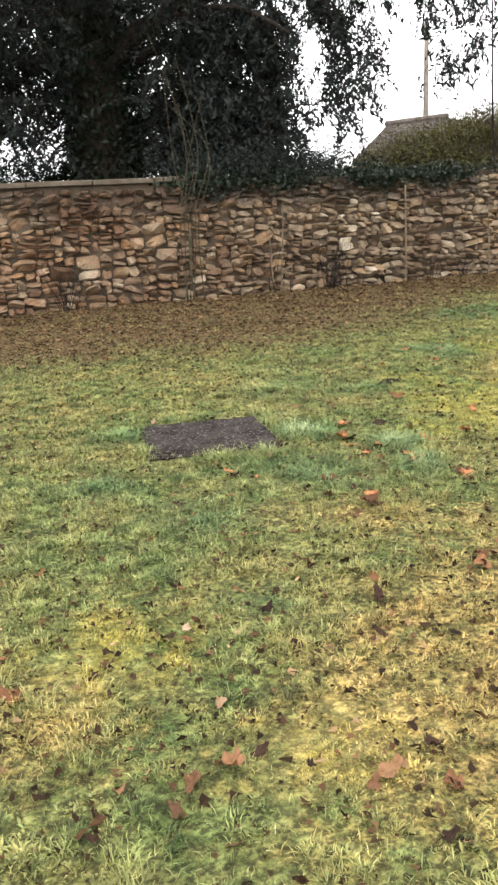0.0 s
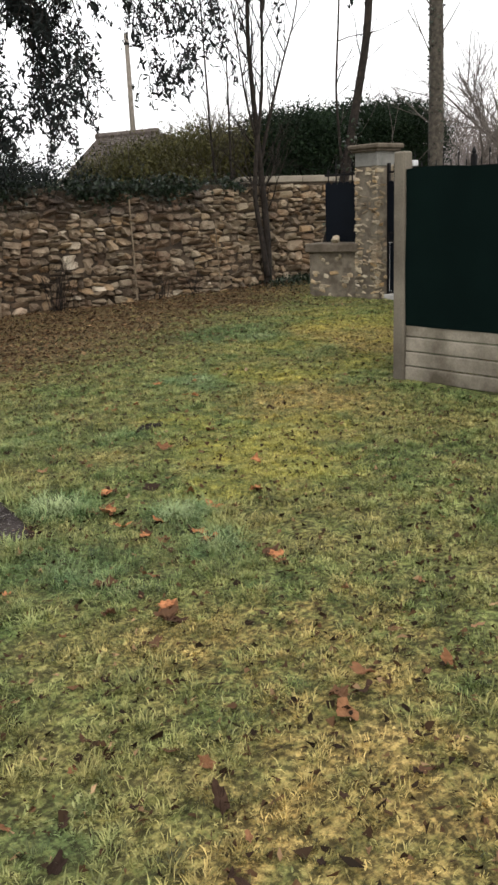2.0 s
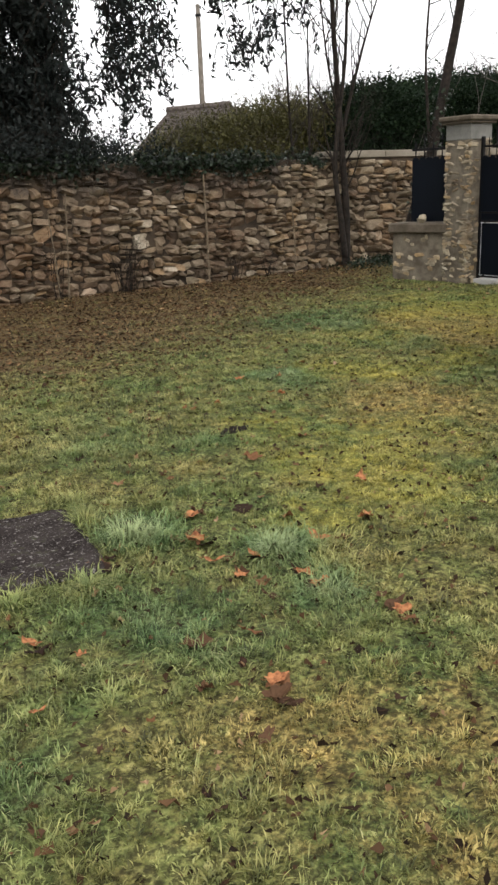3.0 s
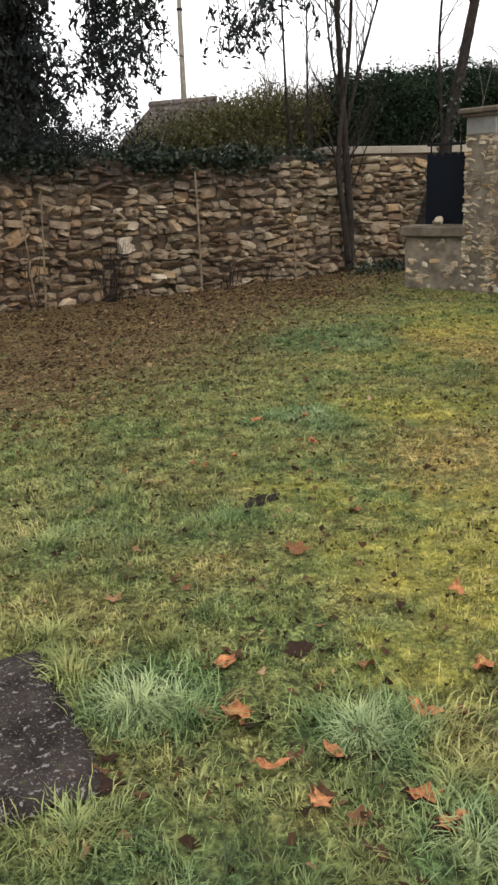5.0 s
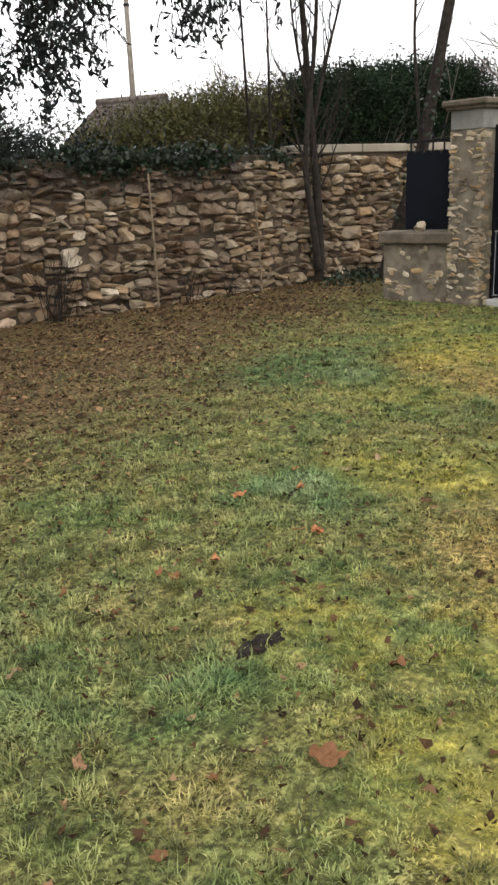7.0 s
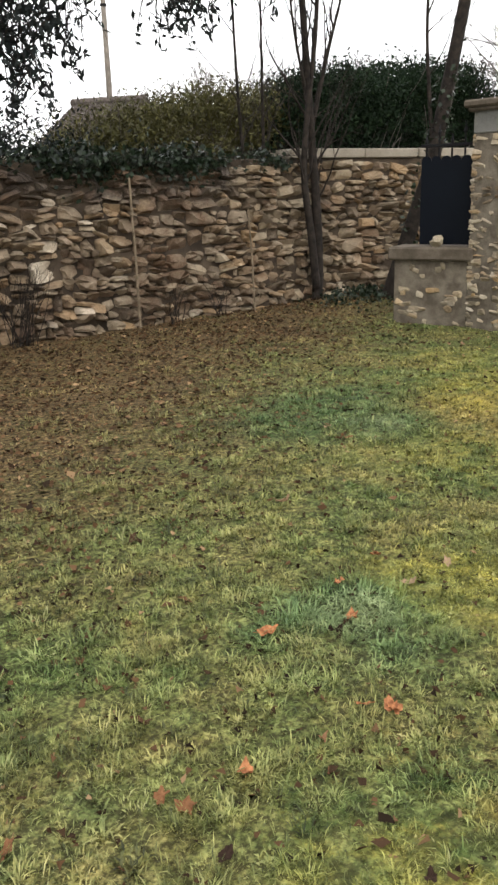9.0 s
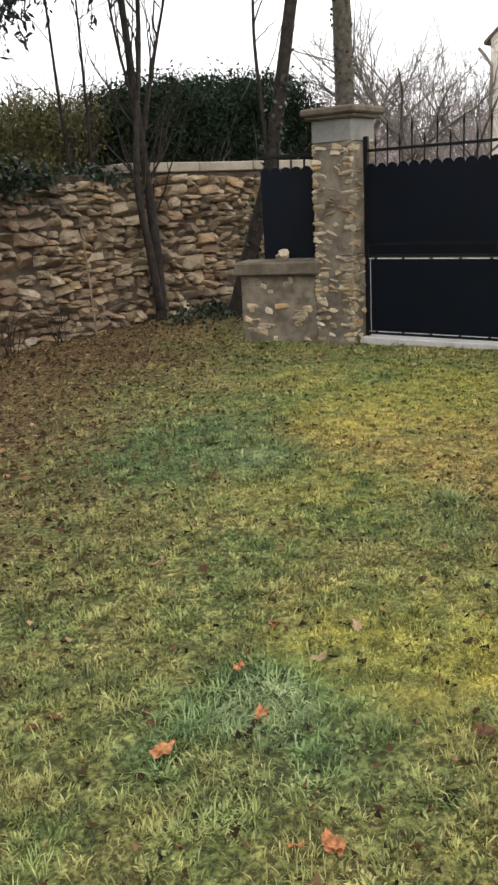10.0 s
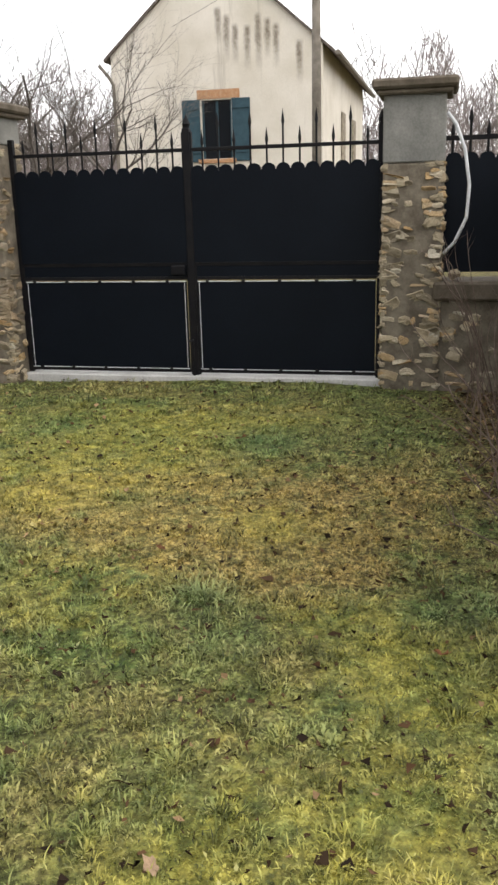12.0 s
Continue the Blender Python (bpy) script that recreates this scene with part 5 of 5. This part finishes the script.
def grass():
    r = np.random.default_rng(11)
    m = 26000
    cx, cy = r.uniform(-2.2, 10.7, m), r.uniform(0.9, 13.3, m)
    d = near_walk(cx, cy)
    keep = (r.random(m) < np.clip(3.6 / (1.2 + d), 0.36, 1)) & open_ground(cx, cy) & (r.random(m) < 1.02 - 0.80 * np.clip(litter_at(cx, cy), 0, 1) ** 1.5)
    cx, cy, d = cx[keep], cy[keep], d[keep]
    short, tall = np.clip(moss_at(cx, cy) + tan_at(cx, cy), 0, 1), np.clip(lush_at(cx, cy), 0, 1)
    length = (r.gamma(4, 0.0055, len(cx)) + 0.009) * (1 - 0.32 * short + 0.5 * tall)
    count = np.clip(34 * 2.6 / (1.0 + d * 0.42), 15, 56).astype(int)
    tone_c = r.random(len(cx))
    sp = r.uniform(0.03, 0.075, len(cx))
    lush = []
    for x, y, s, L, n in ((2.22, 5.02, 0.12, 0.108, 480), (2.33, 4.9, 0.1, 0.10, 340), (2.66, 4.52, 0.12, 0.11, 440), (2.82, 4.42, 0.1, 0.11, 320), (2.58, 4.05, 0.12, 0.10, 320), (2.7, 4.22, 0.1, 0.10, 220), (1.12, 5.5, 0.1, 0.10, 260), (1.2, 5.0, 0.09, 0.10, 220), (1.55, 4.72, 0.13, 0.09, 260), (1.85, 4.66, 0.1, 0.10, 260), (2.14, 5.3, 0.07, 0.12, 200), (2.2, 5.55, 0.08, 0.10, 180), (1.6, 5.72, 0.12, 0.09, 200), (3.3, 6.05, 0.12, 0.08, 220), (2.5, 6.3, 0.15, 0.08, 300), (4.85, 7.2, 0.12, 0.07, 220), (4.55, 7.3, 0.14, 0.07, 220), (6.7, 7.45, 0.1, 0.08, 200)):
        lush.append((x, y, s, L, n))
    cx, cy = np.r_[cx, [q[0] for q in lush]], np.r_[cy, [q[1] for q in lush]]
    sp, length = np.r_[sp, [q[2] for q in lush]], np.r_[length, [q[3] for q in lush]]
    count, tone_c = np.r_[count, [q[4] for q in lush]], np.r_[tone_c, np.full(len(lush), 0.72)]
    mx, my = r.uniform(2.6, 9.6, 14000), r.uniform(4.2, 9.8, 14000)
    ok = open_ground(mx, my) & (r.random(14000) < 0.12 + moss_at(mx, my) + tan_at(mx, my)) & (litter_at(mx, my) < 0.5)
    mx, my = mx[ok], my[ok]
    cx, cy, sp = np.r_[cx, mx], np.r_[cy, my], np.r_[sp, np.full(len(mx), 0.05)]
    length, count = np.r_[length, r.uniform(0.009, 0.018, len(mx))], np.r_[count, np.full(len(mx), 22)]
    tone_c = np.r_[tone_c, r.random(len(mx))]
    k = np.repeat(np.arange(len(cx)), count)
    n = len(k)
    ang, rad = r.uniform(0, 6.283, n), np.abs(r.normal(0, 1, n))
    x, y = cx[k] + np.cos(ang) * rad * sp[k], cy[k] + np.sin(ang) * rad * sp[k]
    ok = open_ground(x, y)
    x, y, k, ang, n = x[ok], y[ok], k[ok], ang[ok], int(ok.sum())
    L = length[k] * r.uniform(0.5, 1.3, n)
    dist = near_walk(x, y)
    W = np.clip(0.0026 + 0.00055 * dist, 0.0025, 0.0075) * r.uniform(0.7, 1.4, n)
    broad = (r.random(len(cx)) < 0.16)[k] & (L < 0.06)
    W = np.where(broad, W * 2.1, W)
    L = np.where(broad, L * 0.75, L)
    lean = r.uniform(0.35, 1.25, n) + 0.25 * broad + 0.35 * (L > 0.07)
    h = np.stack([np.cos(ang), np.sin(ang)], 1) * 0.7 + r.normal(0, 0.6, (n, 2))
    h /= np.linalg.norm(h, axis=1)[:, None] + 1e-6
    base = np.stack([x, y, rise(x, y) - 0.004], 1)
    up = np.array([0, 0, 1.0])
    d1 = np.concatenate([h * np.sin(lean * 0.55)[:, None], np.cos(lean * 0.55)[:, None]], 1)
    d2 = np.concatenate([h * np.sin(lean * 1.35)[:, None], np.cos(lean * 1.35)[:, None]], 1)
    mid = base + d1 * (L * 0.55)[:, None]
    tip = mid + d2 * (L * 0.5)[:, None]
    s = np.stack([-h[:, 1], h[:, 0], np.zeros(n)], 1) * W[:, None]
    q = np.stack([base, mid + s * 0.6, tip, mid - s * 0.6], 1)
    tone = np.clip(tone_c[k] * 0.72 + r.random(n) * 0.36 - 0.04, 0, 1)
    me = scatter_mesh("lawn_grass", q, tone, BLADE)
    zones(me, np.repeat(x, 4), np.repeat(y, 4))
    tagged(new("lawn_grass", me), "short tufty winter grass with paler long tufts", "grass", "", "stuff")


def leaf_mesh(seed):
    """A crumpled dead leaf with a lobed, torn outline and a stalk, 1 unit long."""
    r = random.Random(seed)
    n, mb = 18, MB()
    lobes, phase, bend = r.choice((3, 5, 5)), r.uniform(-0.4, 0.4), r.uniform(0.0, 0.9)
    fold, twist = r.uniform(-0.2, 0.7), r.uniform(-0.5, 0.5)
    edge = []
    for k in range(n):
        w = 2 * math.pi * k / n
        edge.append((w, 0.38 + 0.08 * math.cos(lobes * w + phase) * (0.5 + 0.5 * math.cos(w * 0.5) ** 2) + r.uniform(-0.07, 0.06)))
    mb.v.append((0, 0, 0.0))
    for f in (0.5, 1.0):
        for w, e in edge:
            x, y = math.cos(w) * e * f * 1.25, math.sin(w) * e * f * 0.9
            mb.v.append((x, y, bend * x * x + fold * y * y * 1.6 + twist * x * y + r.uniform(-0.05, 0.05) * f + 0.06 * math.sin(w * 4 + seed) * f * f))
    for k in range(n):
        j = (k + 1) % n
        mb.f += [(0, 1 + k, 1 + j), (1 + k, 1 + n + k, 1 + n + j, 1 + j)]
    mb.tube([(-0.42, 0, 0.05), (-0.62, 0.04, 0.09)], [0.014, 0.009], 3)
    return mb


def dead_leaf_material():
    m = Mat("fallen_leaf", 0.85, 0, 0.08)
    c = m.ramp(m.piece(), (0.0, (0.03, 0.019, 0.014)), (0.35, (0.055, 0.032, 0.021)), (0.6, (0.12, 0.066, 0.037)), (0.8, (0.24, 0.115, 0.055)), (0.92, (0.30, 0.18, 0.10)), (1.0, (0.40, 0.29, 0.19)))
    c = m.mix(0.6, c, m.ramp(m.noise(60, 3), (0.3, 0.45), (0.7, 1.0)), "MULTIPLY")
    m.bump(m.noise(90, 2), 0.5, 0.004)
    return m.done(c)


def leaves():
    mat = dead_leaf_material()
    shared = [leaf_mesh(s).mesh("fallen_leaf", mat) for s in range(14)]
    r = random.Random(77)
    spots = [(2.64, 3.71, 0.08), (2.68, 3.82, 0.09), (2.7, 3.9, 0.07), (2.02, 3.66, 0.09), (1.96, 3.6, 0.1), (1.49, 4.3, 0.09), (1.82, 3.77, 0.09), (2.15, 4.0, 0.09), (1.95, 4.02, 0.1), (2.4, 4.39, 0.08), (2.58, 4.25, 0.09), (2.47, 4.88, 0.1), (2.8, 4.96, 0.1), (2.61, 5.07, 0.08), (2.56, 5.05, 0.1), (2.43, 4.8, 0.11), (2.46, 4.74, 0.1), (2.37, 4.86, 0.1), (2.59, 4.24, 0.11), (2.56, 4.14, 0.1), (2.54, 4.48, 0.1), (2.45, 4.56, 0.06), (3.29, 5.56, 0.1), (2.91, 4.75, 0.08), (1.97, 4.82, 0.1), (1.99, 4.75, 0.09)]
    spots += [(2.94, 4.4, 0.09), (2.78, 5.98, 0.08), (2.5, 5.66, 0.08), (2.42, 4.28, 0.07), (5.19, 7.44, 0.06), (4.97, 6.55, 0.08), (5.32, 7.17, 0.05), (2.05, 2.78, 0.1), (2.12, 2.74, 0.09), (2.0, 2.7, 0.1), (2.2, 2.82, 0.09), (1.5, 2.67, 0.1), (0.5, 1.9, 0.09), (0.62, 1.93, 0.1), (1.0, 1.72, 0.09), (1.12, 1.6, 0.1)]
    while len(spots) < 290:
        k = r.random()
        x, y = (r.uniform(-0.3, 4.2), r.uniform(1.4, 7.0)) if k < 0.72 else (r.uniform(3, 10), r.uniform(5, 10.5))
        if k < 0.25:
            x, y = 0.5 + r.gauss(0.6, 0.9), 2.6 + r.gauss(0, 0.7)
        if open_ground(np.array([x]), np.array([y]))[0]:
            spots.append((x, y, r.uniform(0.03, 0.06) if r.random() < 0.82 else r.uniform(0.06, 0.085)))
    for x, y, s in spots:
        ob = new("fallen_leaf", r.choice(shared))
        ob.matrix_world = pose(x, y, ground_z(x, y) + 0.014 + s * 0.06, r.uniform(-30, 30), r.uniform(-30, 30), r.uniform(0, 360)) @ Matrix.Diagonal((s, s * r.uniform(0.6, 1.1), s * r.uniform(0.8, 1.6), 1))
        tagged(ob, "curled brown fallen leaf lying on the lawn", "leaf", "fallen leaves on the lawn")


def litter():
    r = np.random.default_rng(5)
    n = 150000
    x, y = r.uniform(-3, 12.2, n), r.uniform(1, 13.5, n)
    l = litter_at(x, y)
    ok = open_ground(x, y) & (r.random(n) < np.clip(l * 0.75, 0.04, 1))
    x, y, l = x[ok], y[ok], l[ok]
    n = len(x)
    p = np.stack([x, y, rise(x, y) + np.where(l > 0.5, 0.012, 0.004) + 0.016 * r.random(n)], 1)
    q = leaf_quads(p, 0.034, 0.0, 1.0, 0.62)
    q = p[:, None, :] + (q - p[:, None, :]) * np.where(l > 0.5, 1.0, 0.8)[:, None, None] * r.choice([0.5, 0.8, 1.25, 1.7], (n, 1, 1), p=[0.36, 0.32, 0.24, 0.08])
    q = q + r.normal(0, 0.009, q.shape)
    c = q.mean(1, keepdims=True)
    q[:, :, 2] = c[:, :, 2] + (q[:, :, 2] - c[:, :, 2]) * 0.45
    tone = np.where(l > 0.5, r.beta(1.1, 2.0, n), np.where(r.random(n) < 0.68, r.beta(0.9, 5.0, n), r.beta(3, 2.2, n)))
    # dark curled scraps lying on top of the grass blades
    k = 30000
    u, v = r.uniform(-1.5, 10.6, k), r.uniform(1.0, 12.0, k)
    ok = open_ground(u, v) & (r.random(k) < 0.55 + 0.45 * np.exp(-((v - 2.6) / 1.3) ** 2)) & (r.random(k) < np.clip(4.0 / (1.0 + near_walk(u, v)) ** 1.2, 0.28, 1)) & (litter_at(u, v) < 0.7)
    u, v = u[ok], v[ok]
    k = len(u)
    p = np.stack([u, v, rise(u, v) + 0.008 + 0.018 * r.random(k)], 1)
    d = leaf_quads(p, 0.024, 0.0, 1.0, 0.8)
    d = p[:, None, :] + (d - p[:, None, :]) * r.choice([0.55, 0.8, 1.1, 1.5], (k, 1, 1), p=[0.3, 0.35, 0.25, 0.1])
    d[:, :, 2] = p[:, None, 2] + (d[:, :, 2] - p[:, None, 2]) * 0.6
    d += r.normal(0, 0.005, d.shape)
    # a second torn flap on each scrap breaks its outline
    flap = np.roll(d, 1, 1) * 0.35 + p[:, None, :] * 0.65 + (d[:, ::-1] - p[:, None, :]) * 0.5 + r.normal(0, 0.006, (k, 1, 3)) + r.normal(0, 0.003, d.shape)
    shade = np.where(r.random(k) < 0.72, r.beta(0.8, 6, k), r.beta(3, 2.5, k))
    q, tone = np.concatenate([q, d, flap]), np.r_[tone, shade, np.clip(shade + 0.1, 0, 1)]
    tagged(new("leaf_litter", scatter_mesh("leaf_litter", q, tone, LEAF)), "brown fragments of dead leaves strewn over soil", "leaf litter", "", "stuff")


def orange_leaves():
    m = Mat("orange_leaf", 0.8, 0, 0.1)
    c = m.mix(m.ramp(m.noise(45, 4, 0.65), (0.35, 0.0), (0.65, 1.0)), (0.17, 0.065, 0.032), (0.50, 0.225, 0.10))
    m.bump(m.noise(90, 2), 0.5, 0.004)
    mat = m.done(c)
    r = random.Random(19)
    shared = [leaf_mesh(60 + s).mesh("orange_leaf", mat) for s in range(6)]
    for x, y, s in ((3.17, 4.5, 0.13), (3.49, 4.87, 0.11), (2.86, 4.48, 0.11), (2.36, 4.56, 0.10), (2.38, 4.38, 0.09), (2.66, 3.76, 0.08), (2.02, 3.67, 0.09), (1.35, 3.96, 0.07), (1.59, 4.17, 0.07), (1.49, 4.36, 0.08), (2.44, 4.81, 0.11), (2.56, 5.04, 0.09), (2.6, 4.23, 0.10), (2.57, 4.12, 0.09), (2.54, 4.5, 0.08), (4.36, 6.67, 0.07), (4.87, 7.36, 0.08), (4.7, 7.14, 0.08), (4.4, 7.27, 0.09), (4.36, 6.68, 0.10), (5.17, 7.43, 0.06), (4.32, 6.75, 0.06), (3.86, 6.77, 0.08)):
        ob = new("orange_leaf", r.choice(shared))
        ob.matrix_world = pose(x, y, ground_z(x, y) + 0.028, r.uniform(-22, 22), r.uniform(-22, 22), r.uniform(0, 360)) @ Matrix.Diagonal((s * 0.9, s * r.uniform(0.7, 0.9), s, 1))
        tagged(ob, "bright orange-brown fallen leaf lying on the grass", "leaf", "orange fallen leaves")


def ground_ivy():
    r = np.random.default_rng(23)
    n = 900
    x, y = r.normal(11.35, 0.42, n), 12.75 + r.normal(0, 0.33, n)
    ok = (y < 13.45) & (y > 11.9)
    x, y = x[ok], y[ok]
    p = np.stack([x, y, rise(x, y) + 0.02 + 0.10 * r.random(len(x)) ** 2], 1)
    tagged(new("ground_ivy", scatter_mesh("ground_ivy", leaf_quads(p, 0.05, -0.2, ratio=0.75), r.beta(1.2, 2.5, len(x)), IVY)), "low dark ivy and weeds in the corner bed", "ivy", "", "stuff")


grass()
leaves()
orange_leaves()
ground_ivy()
litter()
